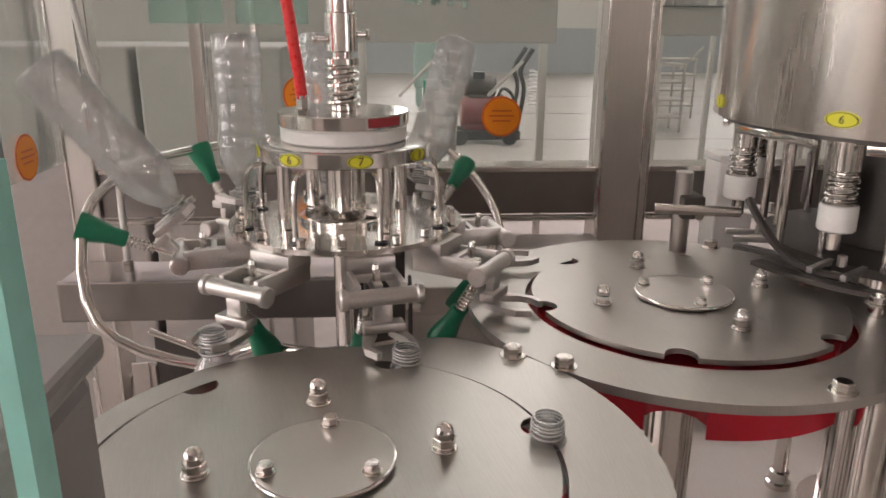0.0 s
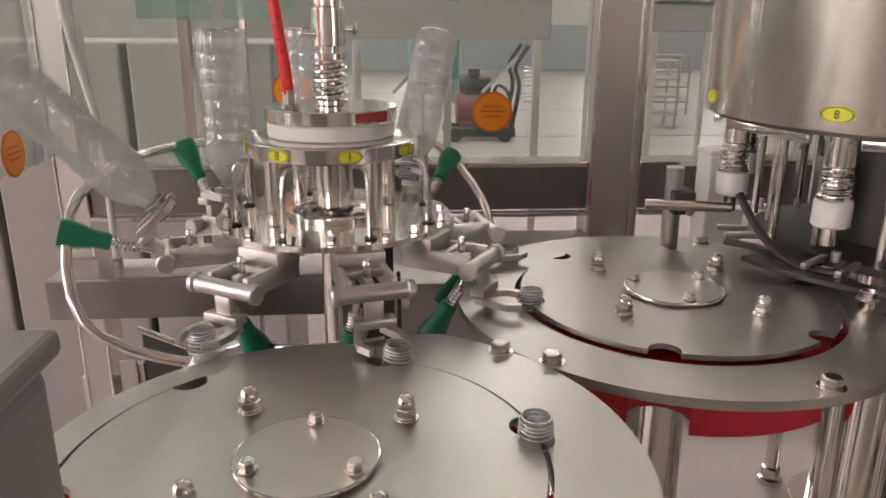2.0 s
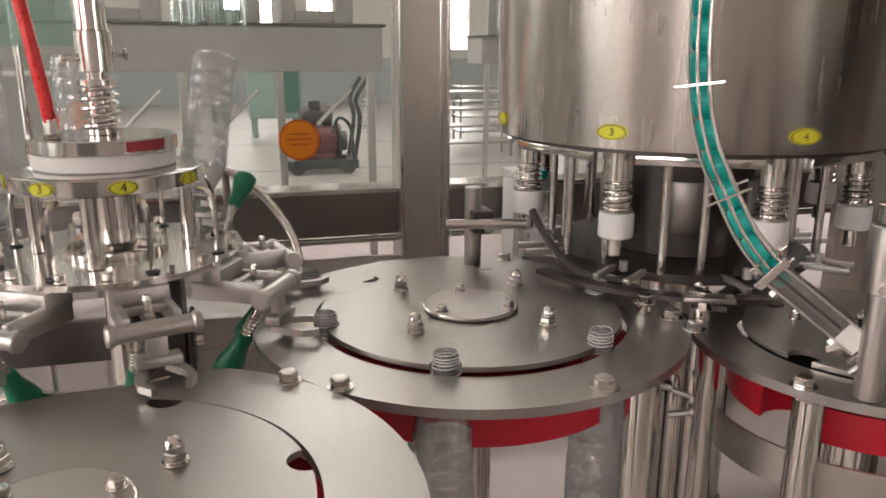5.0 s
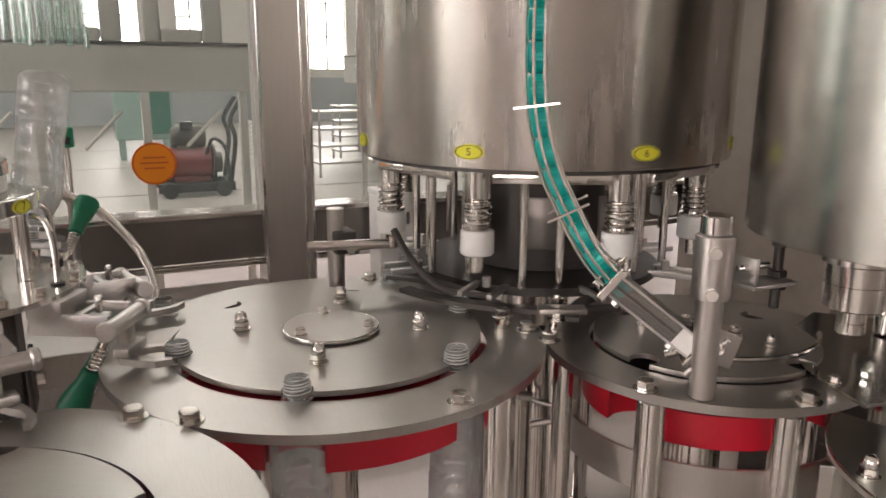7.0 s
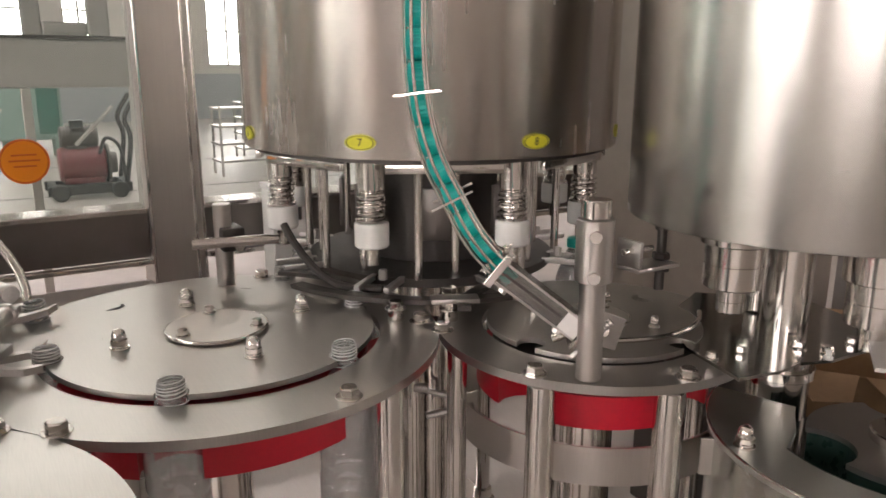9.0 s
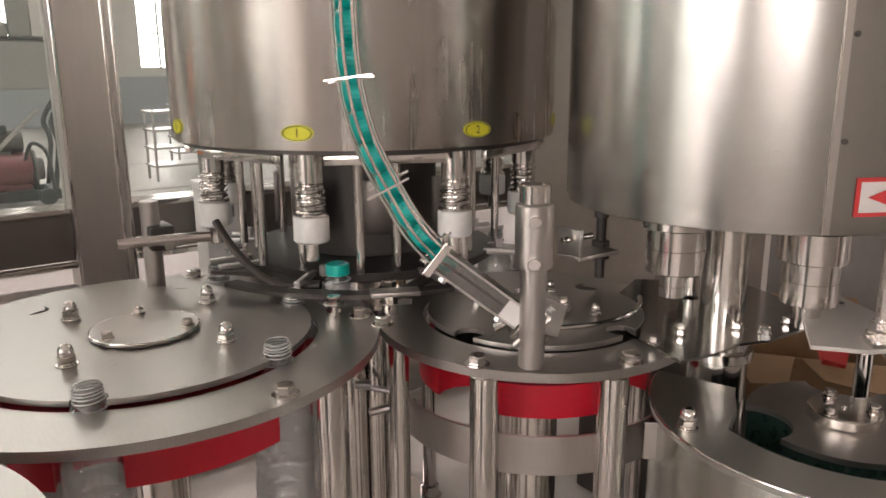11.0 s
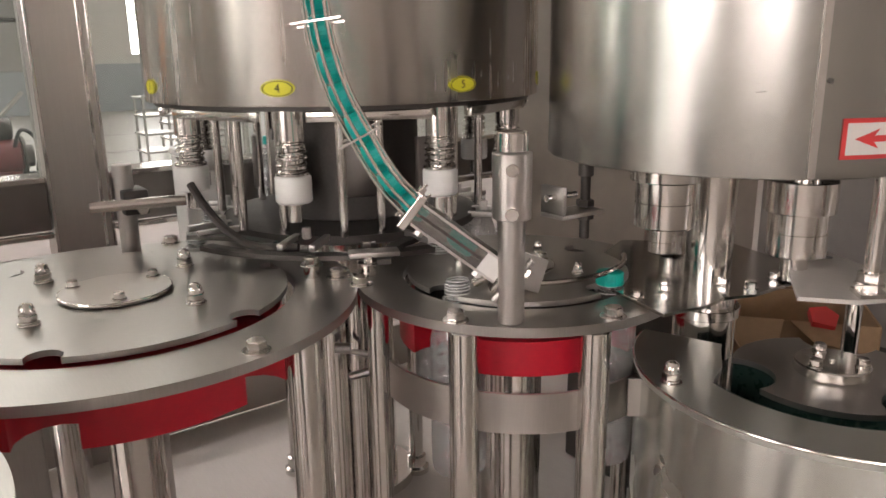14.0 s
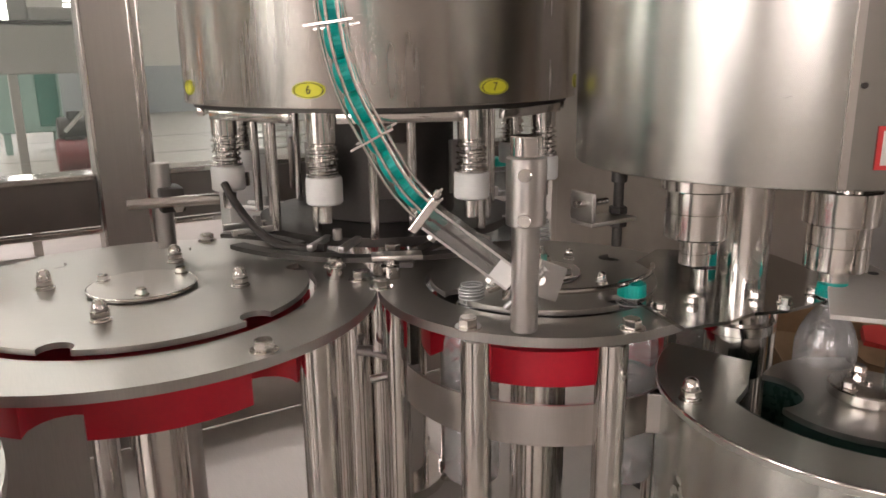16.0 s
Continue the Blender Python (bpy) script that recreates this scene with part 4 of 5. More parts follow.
# rod with cross bracket and the curved deflector
dfl = thing("deflector_stand", label="steel rod with a cross clamp and a bent deflector strip", category="clamp stand")
bm = bmesh.new()
cyl(bm, 0.0125, 1.206, 1.362, 20, 0.001, 0.386, 0.985)
part("stand_rod", bm, STEEL, dfl)
bm = bmesh.new()
cyl(bm, 0.02, DECK, 1.206, 20, 0.001, 0.386, 0.985)
part("pillar", bm, STEEL, dfl)
bm = bmesh.new()
box(bm, 0.378, 0.410, 0.958, 1.003, 1.297, 1.330, 0.003)
part("clamp_block", bm, DARK, dfl, "dark clamp block")
bm = bmesh.new()
rod(bm, (0.336, 0.959, 1.314), (0.450, 0.934, 1.314), 0.0075)
part("cross_rod", bm, POLISH, dfl)
bm = bmesh.new()
rod(bm, (0.399, 0.9578, 1.305), (0.399, 0.949, 1.305), 0.0075, 6)
part("bolt", bm, POLISH, dfl)
bm = bmesh.new()
tube(bm, spline([(0.455, 0.925, 1.335), (0.462, 0.90, 1.31), (0.478, 0.87, 1.28), (0.50, 0.835, 1.262), (0.54, 0.79, 1.2625)], 6), 0.0055, 8)
part("deflector", bm, DARK, dfl, "bent dark deflector strip")

# small pillar cluster between the stars
cl = thing("pillar_clamp", label="three polished pillars with a small knurled clamp", category="pillars")
for x, y, r in ((0.562, 0.749, 0.0175), (0.584, 0.7305, 0.0115), (0.603, 0.7144, 0.0130)):
    bm = bmesh.new()
    cyl(bm, r, DECK, ZP - 0.011, 28, 0.001, x, y)
    pl = part("pillar", bm, POLISH, cl)
    bm = bmesh.new()
    cyl(bm, r * 1.6, DECK + 0.0005, DECK + 0.014, 28, 0.002, x, y)
    part("flange", bm, POLISH, pl)
bm = bmesh.new()
rod(bm, (0.5545, 0.6999, 1.1136), (0.6046, 0.666, 1.1297), 0.0048)
rod(bm, (0.5769, 0.6852, 1.122), (0.585, 0.6796, 1.1246), 0.0115, 18)
rod(bm, (0.5459, 0.7177, 1.1478), (0.5798, 0.6886, 1.1397), 0.0036)
rod(bm, (0.5459, 0.7177, 1.1478), (0.5619, 0.7057, 1.1478), 0.0062, 14)
rod(bm, (0.5798, 0.6886, 1.1397), (0.5769, 0.6852, 1.122), 0.0042)
part("clamp_screw", bm, CAST, cl)


# ---- the capper ----
capper = thing("capper", pose(*HEAD_AXIS, 0), label="brushed steel capping carousel with three capping heads", category="capper")
bm = bmesh.new()
cyl(bm, 0.0265, DECK, 1.52, 36)
cyl(bm, 0.040, 1.200, 1.212, 36)
cyl(bm, 0.034, 1.15, 1.243, 36)
part("column", bm, POLISH, capper)
HEADS = []
for k in range(3):
    at = Matrix.Rotation(radians(120 * k), 4, "Z") @ Matrix.Translation((0.09, 0, 0))
    bm = bmesh.new()
    lathe(bm, [(0, 1.3175), (0.0297, 1.3175), (0.031, 1.3188), (0.031, 1.3435), (0.0298, 1.344), (0.0298, 1.3455), (0.031, 1.346), (0.031, 1.366), (0.0358, 1.366), (0.0370, 1.3672), (0.0370, 1.3998),
               (0.0358, 1.401), (0.0185, 1.401), (0.0185, 1.515), (0, 1.515)], 44, at)
    h = part("capping_head", bm, POLISH, capper, "stepped polished capping head")
    HEADS.append(h)
    bm = bmesh.new()
    lathe(bm, [(0, 1.288), (0.0132, 1.288), (0.0146, 1.2895), (0.0146, 1.3010), (0.0138, 1.3013), (0.0138, 1.3025), (0.0146, 1.3028), (0.0146, 1.3172), (0, 1.3172)], 32, at)
    part("chuck", bm, POLISH, h)


shroud = thing("capper_shroud", pose(*CAPPER, 0), label="large satin steel shroud round the capping heads", category="shroud")
bm = bmesh.new()
lathe(bm, [(0.2015, 1.386), (0.204, 1.386), (0.205, 1.387), (0.205, 2.25), (0.2015, 2.25), (0.2015, 1.386)], 128)
lathe(bm, [(0.0, 1.521), (0.2012, 1.521), (0.2012, 1.527), (0.0, 1.527)], 64)
part("shell", bm, SHROUD, shroud)
SEAM = math.degrees(math.atan2(0.277 - CAPPER[1], 0.781 - CAPPER[0]))
bm = bmesh.new()
cyl_patch(bm, 0.2052, SEAM - 0.2, SEAM + 1.6, 1.3875, 2.25, 4, 0.0018)
part("seam_strip", bm, POLISH, shroud, "folded seam strip", 0)
for z in (1.47, 1.56, 1.65):
    bm = bmesh.new()
    q = radians(SEAM + 3)
    rod(bm, (0.205 * math.cos(q), 0.205 * math.sin(q), z), (0.2068 * math.cos(q), 0.2068 * math.sin(q), z), 0.0025, 10)
    part("rivet", bm, DARK, shroud)
sign = thing("direction_sign", pose(*CAPPER, 0), label="white sign with red border and red arrow on the shroud", category="sign")
A0 = math.degrees(math.atan2(0.2523 - CAPPER[1], 0.7972 - CAPPER[0])) - 0.5
bm = bmesh.new()
cyl_patch(bm, 0.2055, A0, A0 + 34, 1.4035, 1.4385, 16)
part("border", bm, SIGN_RED, sign, "red border", 0)
bm = bmesh.new()
cyl_patch(bm, 0.2063, A0 + 1.1, A0 + 32.9, 1.4073, 1.4347, 16)
part("face", bm, SIGN_WHITE, sign, "", 0)
bm = bmesh.new()
cyl_patch(bm, 0.2071, A0 + 8, A0 + 29, 1.4183, 1.4237, 14)
tri = [(A0 + 3, 1.421), (A0 + 9.5, 1.4125), (A0 + 8, 1.4185), (A0 + 8, 1.4235), (A0 + 9.5, 1.4295)]
for r in (0.2072, 0.2077):
    bm.faces.new([bm.verts.new((r * math.cos(radians(a)), r * math.sin(radians(a)), z)) for a, z in tri])
part("arrow", bm, SIGN_RED, sign, "red arrow", 0)

# bracket with adjusting bolts between filler and capper
br = thing("adjust_bracket", label="small steel angle bracket with adjusting bolts", category="bracket")
bm = bmesh.new()
box(bm, 0.800, 0.806, 0.585, 0.625, 1.300, 1.335, 0.001)
box(bm, 0.800, 0.875, 0.585, 0.625, 1.294, 1.2995, 0.001)
part("angle", bm, STEEL, br)
bm = bmesh.new()
rod(bm, (0.785, 0.600, 1.322), (0.835, 0.598, 1.322), 0.0045)
rod(bm, (0.806, 0.600, 1.322), (0.814, 0.600, 1.322), 0.009, 6)
part("bolt", bm, POLISH, br)
bm = bmesh.new()
cyl(bm, 0.0065, 1.257, 1.385, 14, 0.001, 0.868, 0.612)
cyl(bm, 0.012, 1.3, 1.309, 6, 0.001, 0.868, 0.612)
cyl(bm, 0.012, 1.283, 1.2935, 6, 0.001, 0.868, 0.612)
cyl(bm, 0.010, 1.340, 1.360, 14, 0.001, 0.868, 0.612)
part("stud", bm, DARK, br)

# bolted cover plate between outfeed star and capper
cov = thing("cover_plate", label="reflecting steel plate with small bolts under the capper", category="cover plate")
bm = bmesh.new()
prism(bm, [(0.729, 0.3755), (0.782, 0.366), (0.82, 0.3685), (0.856, 0.3555), (0.93, 0.352), (1.0, 0.40), (1.03, 0.50), (0.93, 0.60), (0.86, 0.57), (0.80, 0.53), (0.752, 0.462)], 1.2430, 1.2465)
part("plate", bm, MIRROR, cov, "", 0)
for x, y in ((0.7477, 0.4247), (0.790, 0.420), (0.858, 0.395), (0.87, 0.37), (0.92, 0.372)):
    put("bolt", HEX_SMALL, cov, x, y, 1.2466, x * 900)
bm = bmesh.new()
cyl(bm, 0.012, DECK, 1.2432, 20, 0.001, 0.90, 0.56)
cyl(bm, 0.012, DECK, 1.2432, 20, 0.001, 0.99, 0.47)
part("pillar", bm, POLISH, cov)
tab = thing("guard_tab", label="plain grey steel tab with a round hole", category="tab")
bm = bmesh.new()
prism(bm, [(0.835, 0.300), (0.868, 0.257), (0.897, 0.243), (0.937, 0.261), (0.994, 0.310), (1.042, 0.400), (1.030, 0.410), (0.943, 0.372), (0.88, 0.330)], 1.2575, 1.262)
part("plate", bm, BED, tab, "", 0)
bm = bmesh.new()
cyl(bm, 0.0055, 1.2622, 1.2628, 16, 0, 0.996, 0.3525)
part("hole", bm, BLACK, tab, "dark hole", 0)
bm = bmesh.new()
prism(bm, [(0.872, 0.2575), (0.893, 0.2425), (0.914, 0.260), (0.893, 0.278)], 1.2622, 1.2665)
part("foot", bm, POLISH, tab, "small square clamp foot", 0)
bm = bmesh.new()
cyl(bm, 0.0078, 1.2622, 1.42, 18, 0.001, 0.924, 0.273)
cyl(bm, 0.0125, 1.2622, 1.277, 6, 0.0012, 0.924, 0.273)
cyl(bm, 0.0145, 1.2621, 1.2645, 24, 0.0006, 0.924, 0.273)
part("stud", bm, POLISH, tab, "threaded stud with a hexagon nut")
bm = bmesh.new()
cyl(bm, 0.009, DECK, 1.257, 16, 0.001, 0.986, 0.312)
part("pillar", bm, POLISH, tab)
bm = bmesh.new()
cyl(bm, 0.0028, 1.2466, 1.257, 12, 0.0004, 0.853, 0.3585)
cyl(bm, 0.0048, 1.2466, 1.2505, 6, 0.0004, 0.853, 0.3585)
part("stud", bm, WHITE, tab, "small pale stud")


# ---- the discharge drum with its body star ----
DZ = 1.186
drum = thing("discharge_drum", pose(*STAR_D, 0), label="round stainless discharge guard with a wide flanged top", category="guard drum")


def arc(r, a0, a1, n=72):
    return [(r * math.cos(radians(a0 + (a1 - a0) * i / n)), r * math.sin(radians(a0 + (a1 - a0) * i / n))) for i in range(n + 1)]


bm = bmesh.new()
prism(bm, arc(0.195, 110, 335) + arc(0.140, 335, 110), DZ - 0.008, DZ)
fl = part("flange", bm, DRUM, drum, "", 30)
bm = bmesh.new()
tube(bm, [(x, y, DZ - 0.0012) for x, y in arc(0.1948, 110.5, 334.5)], 0.0014, 8)
part("edge", bm, POLISH, fl, "bright rounded edge")
bm = bmesh.new()
prism(bm, arc(0.192, 110.5, 334.5) + arc(0.188, 334.5, 110.5), DECK, DZ - 0.0083)
part("wall", bm, DRUM_WALL, drum, "bright bent steel wall")
bm = bmesh.new()
prism(bm, arc(0.1397, 110.5, 334.5) + arc(0.1365, 334.5, 110.5), 1.055, DZ - 0.001)
part("inner_liner", bm, LINER, drum, "dark green inner liner")
bm = bmesh.new()
lathe(bm, [(0.024, 1.05), (0.136, 1.05), (0.136, 1.054), (0.024, 1.054), (0.024, 1.05)], 80)
part("inner_floor", bm, LINER, drum, "dark green inner floor")
bm = bmesh.new()
box(bm, 0.1400, 0.1875, -0.0015, 0.0015, DECK, DZ - 0.0085, 0, Matrix.Rotation(radians(111), 4, "Z"))
part("end_plate", bm, DRUM, drum, "upright end plate of the guard", 0)
bm = bmesh.new()
prism(bm, arc(0.1402, 110, 160, 20) + [(r * math.cos(radians(a)), r * math.sin(radians(a))) for r, a in ((0.132, 156), (0.120, 150), (0.110, 142), (0.106, 132), (0.106, 120), (0.108, 110))], DZ - 0.008, DZ - 0.0006)
part("inner_lobe", bm, DRUM, drum, "inner lobe of the flange", 30)
for a in (155.9, 238):
    put("acorn_nut", ACORN, drum, 0.1785 * math.cos(radians(a)), 0.1785 * math.sin(radians(a)), DZ, 10)
star_d = thing("discharge_star", pose(*STAR_D, 0), label="polished steel body star with three large bottle pockets", category="star wheel", group="turning star wheels")
bm = bmesh.new()
prism(bm, star_outline(0.0945, 0.098, 0.0395, 3), DZ - 0.014, DZ - 0.008)
bmesh.ops.bevel(bm, geom=[e for e in bm.edges if e.is_manifold and e.calc_face_angle() > 1.2], offset=0.0011, segments=2, affect="EDGES")
part("disc", bm, PLATE, star_d, "polished star disc", 30)
bm = bmesh.new()
prism(bm, star_outline(0.0925, 0.098, 0.0405, 3), DZ - 0.060, DZ - 0.0145)
part("lower_star", bm, LINER, star_d, "dark green plastic star", 30)
bm = bmesh.new()
cyl(bm, 0.036, DZ - 0.0078, DZ + 0.004, 44, 0.0015)
cyl(bm, 0.003, DZ + 0.004, DZ + 0.0065, 12, 0.0005)
hb = part("hub", bm, POLISH, star_d)
for a in (30, 150, 270):
    put("bolt", HEX_SMALL, hb, 0.027 * math.cos(radians(a)), 0.027 * math.sin(radians(a)), DZ + 0.004, a)
bm = bmesh.new()
cyl(bm, 0.022, DECK, DZ - 0.0602, 28)
part("spindle", bm, POLISH, star_d)


# ---- cap chute with teal caps, and its stand ----
CHUTE = [(0.505, 0.585, 1.80), (0.480, 0.585, 1.68), (0.470, 0.577, 1.60), (0.470, 0.570, 1.525), (0.480, 0.562, 1.47), (0.499, 0.553, 1.425), (0.520, 0.541, 1.382), (0.545, 0.528, 1.350)]
chute_pts = spline(CHUTE, 10)
chute = thing("cap_chute", label="curved clear cap chute with steel edge wires filled with teal caps", category="cap chute")
VIEW = Vector((-0.56, -0.83, 0)).normalized()


def chute_frame(j):
    """Axes at a place of the chute: across its thin side, across its broad side, along it."""
    p = chute_pts[j]
    d = (chute_pts[min(j + 1, len(chute_pts) - 1)] - chute_pts[max(j - 1, 0)]).normalized()
    s = d.cross(VIEW).normalized()
    return Matrix((s, s.cross(d) * -1, d)).transposed().to_4x4(), p


for off, dep in ((-0.0095, -0.017), (-0.0095, 0.017), (0.0095, -0.017), (0.0095, 0.017), (0.001, -0.0172)):
    path = []
    for j in range(len(chute_pts)):
        r, p = chute_frame(j)
        path.append(p + r @ Vector((off, dep, 0)))
    bm = bmesh.new()
    tube(bm, path, 0.0017, 8)
    part("edge_wire", bm, POLISH, chute, "thin steel edge wire")
for j in (30, 50, 68):
    r, p = chute_frame(j)
    mm = Matrix.Translation(p) @ r
    for y0, y1 in ((-0.0205, -0.0188), (0.0188, 0.0205)):
        bm = bmesh.new()
        box(bm, -0.022, 0.022, y0, y1, -0.0012, 0.0012, 0.0004, mm)
        part("wire_clip", bm, POLISH, chute, "flat clip across the wires", 0)


def cap_mesh():
    bm = bmesh.new()
    prof = [(0, 0.0145), (0.012, 0.0145), (0.0142, 0.0135), (0.0148, 0.011), (0.015, 0.0), (0.0135, 0.0), (0.013, 0.0125), (0, 0.0125)]
    lathe(bm, prof, 72)
    for v in bm.verts:
        if 0.0001 < math.hypot(v.co.x, v.co.y) and v.co.z < 0.012 and math.hypot(v.co.x, v.co.y) > 0.0145:
            w = 1 + 0.025 * math.cos(24 * math.atan2(v.co.y, v.co.x))
            v.co.x, v.co.y = v.co.x * w, v.co.y * w
    ob = part("closure", bm, TEAL)
    me = ob.data
    bpy.data.objects.remove(ob)
    return me


CAP_ME = cap_mesh()


def new_cap(m):
    o = new("closure", CAP_ME)
    o.matrix_basis = m
    return tagged(o, "teal ribbed plastic screw closure", "closure", "teal closures in the chute")


ARC = [0.0]
for a, b in zip(chute_pts[::-1], chute_pts[-2::-1]):
    ARC.append(ARC[-1] + (b - a).length)


def chute_pose(dist):
    """Pose of a closure so far up the chute from its lower end."""
    dist = min(max(dist, 0.0), ARC[-1] - 0.001)
    i = max(k for k in range(len(ARC)) if ARC[k] <= dist)
    j = len(chute_pts) - 1 - i
    r, p = chute_frame(j)
    u = (dist - ARC[i]) / (ARC[i + 1] - ARC[i])
    return Matrix.Translation(p.lerp(chute_pts[j - 1], u)) @ r @ Matrix.Rotation(radians(90), 4, "Y") @ Matrix.Translation((0, 0, -0.007))


CAPS = [new_cap(chute_pose(0.0305 * k)) for k in range(int(ARC[-1] / 0.0305))]

tip = thing("chute_mouth", label="clear plastic cap chute mouth with steel clamp and screws", category="chute mouth")
d = (Vector((0.612, 0.482, 1.288)) - Vector((0.540, 0.531, 1.354))).normalized()
s = d.cross(VIEW).normalized()
r = Matrix((s, s.cross(d) * -1, d)).transposed().to_4x4()
base = Matrix.Translation((0.540, 0.531, 1.354)) @ r
bm = bmesh.new()
for x0, x1, y0, y1 in ((-0.0102, 0.0102, -0.0190, -0.0172), (-0.0102, 0.0102, 0.0172, 0.0190), (-0.0102, -0.0086, -0.0172, 0.0172), (0.0086, 0.0102, -0.0172, 0.0172)):
    box(bm, x0, x1, y0, y1, 0.0, 0.105, 0.0005, base)
part("sleeve", bm, TUBE_CLEAR, tip, "", 0)
bm = bmesh.new()
for x0, x1, y0, y1 in ((-0.019, 0.019, -0.0235, -0.0205), (-0.019, 0.019, 0.0205, 0.0235), (-0.0155, -0.012, -0.0204, 0.0204), (0.012, 0.0155, -0.0204, 0.0204)):
    box(bm, x0, x1, y0, y1, -0.004, 0.004, 0.0008, base)
part("clamp", bm, POLISH, tip, "steel clamp ring", 0)
bm = bmesh.new()
box(bm, 0.0104, 0.0135, -0.012, 0.012, 0.006, 0.100, 0.0008, base)
part("side_strip", bm, DARK, tip, "", 0)
bm = bmesh.new()
for z in (0.02, 0.09):
    rod(bm, base @ Vector((0.0136, 0, z)), base @ Vector((0.020, 0, z)), 0.005, 6)
    part("screw", bm, CAST, tip)
    bm = bmesh.new()
rod(bm, base @ Vector((-0.015, -0.0235, 0)), base @ Vector((-0.015, -0.030, 0)), 0.004, 6)
part("screw", bm, POLISH, tip)
bm = bmesh.new()
box(bm, -0.018, 0.020, -0.022, 0.022, 0.1055, 0.1095, 0.001, base)
for x in (-0.012, 0.014):
    rod(bm, base @ Vector((x, -0.009, 0.110)), base @ Vector((x, -0.009, 0.126)), 0.0035, 8)
part("end_plate", bm, POLISH, tip)
bm = bmesh.new()
box(bm, -0.0098, 0.0098, -0.0202, -0.0192, 0.082, 0.104, 0.0004, base)
part("end_block", bm, WHITE, tip, "white plastic end block", 0)
for x in (-0.0108, 0.0108):
    bm = bmesh.new()
    box(bm, x - 0.0012, x + 0.0012, -0.0206, -0.0192, 0.005, 0.104, 0.0004, base)
    part("edge_strip", bm, CAST, tip, "thin bright edge strip", 0)
bm = bmesh.new()
box(bm, -0.0022, 0.0004, -0.0198, -0.0192, 0.008, 0.080, 0.0002, base)
part("slot", bm, DARK, tip, "dark lengthwise slot", 0)
bm = bmesh.new()
rod(bm, base @ Vector((-0.028, -0.021, 0.121)), base @ Vector((0.026, -0.021, 0.114)), 0.0030, 10)
for i in range(5):
    rod(bm, base @ Vector((-0.029 + 0.004 * i, -0.021, 0.121 - 0.0005 * i)), base @ Vector((-0.027 + 0.004 * i, -0.021, 0.1207 - 0.0005 * i)), 0.0044, 8)
part("threaded_rod", bm, CAST, tip, "threaded steel rod across the mouth")
bm = bmesh.new()
rod(bm, base @ Vector((0.026, 0.004, 0.095)), (0.606, 0.462, 1.300), 0.005)
part("stay", bm, POLISH, tip)

sensor = thing("cap_gate", label="small steel cap gate block with bolts beside the chute stand", category="cap gate")
bm = bmesh.new()
box(bm, 0.630, 0.666, 0.476, 0.482, 1.264, 1.300, 0.001, Matrix.Translation((0.644, 0.48, 1.284)) @ Matrix.Rotation(radians(24), 4, "Y") @ Matrix.Translation((-0.644, -0.48, -1.284)))
part("plate", bm, STEEL, sensor, "", 0)
bm = bmesh.new()
for x, y, z in ((0.662, 0.52, 1.290), (0.690, 0.545, 1.283), (0.64, 0.51, 1.297)):
    cyl(bm, 0.008, z - 0.006, z + 0.006, 6, 0.001, x, y)
    cyl(bm, 0.0045, z - 0.02, z + 0.012, 12, 0.001, x, y)
part("screws", bm, POLISH, sensor)
bm = bmesh.new()
rod(bm, (0.622, 0.46, 1.290), (0.70, 0.55, 1.270), 0.006)
part("arm", bm, POLISH, sensor)
bm = bmesh.new()
a = [(STAR_C[0] + 0.125 * math.cos(radians(q)), STAR_C[1] + 0.125 * math.sin(radians(q))) for q in range(228, 320, 4)]
tube(bm, [(x, y, 1.266) for x, y in a], 0.003, 8)
part("cap_rail", bm, POLISH, sensor)

stand = thing("chute_stand", label="polished upright pillar with a clamped upper sleeve", category="stand")
SX, SY = 0.606, 0.462
bm = bmesh.new()
cyl(bm, 0.0130, ZP + 0.0005, 1.350, 28, 0.001, SX, SY)
part("pillar", bm, STEEL, stand)
bm = bmesh.new()
cyl(bm, 0.0185, 1.3455, 1.408, 32, 0.001, SX, SY)
slv = part("sleeve", bm, STEEL, stand)
bm = bmesh.new()
cyl(bm, 0.0148, 1.4085, 1.427, 32, 0.001, SX, SY)
part("top_plug", bm, POLISH, stand)
dv = Vector((-0.66, -0.75, 0)).normalized()
for z in (1.3938, 1.3532):
    bm = bmesh.new()
    o = Vector((SX, SY, z))
    rod(bm, o + dv * 0.017, o + dv * 0.0225, 0.0062, 18)
    rod(bm, o + dv * 0.0226, o + dv * 0.0228, 0.0036, 6)
    part("screw", bm, POLISH, slv)


# ---- clutter behind ----
bm = bmesh.new()
box(bm, 1.03, 1.42, 0.36, 0.79, DECK, 1.0145, 0.004)
tagged(part("motor_cover", bm, DARK, None, "", 0), "dark sheet-steel cover box on the deck", "cover", kind="structure")
carton = thing("carton", Matrix.Translation((1.215, 0.49, 1.015)) @ Matrix.Rotation(math.atan2(-0.149, 0.11), 4, "Z"), label="torn open brown cardboard carton with red tape on the deck", category="carton")
for x0, x1, y0, y1, z1 in ((-0.115, 0.115, 0.0, 0.004, 0.078), (-0.115, 0.115, 0.146, 0.15, 0.085), (-0.115, -0.111, 0.0045, 0.1455, 0.082), (0.111, 0.115, 0.0045, 0.1455, 0.080), (-0.1105, 0.1105, 0.0045, 0.1455, 0.004)):
    bm = bmesh.new()
    box(bm, x0, x1, y0, y1, 0.0, z1, 0.0008)
    part("side", bm, CARD, carton, "", 0)
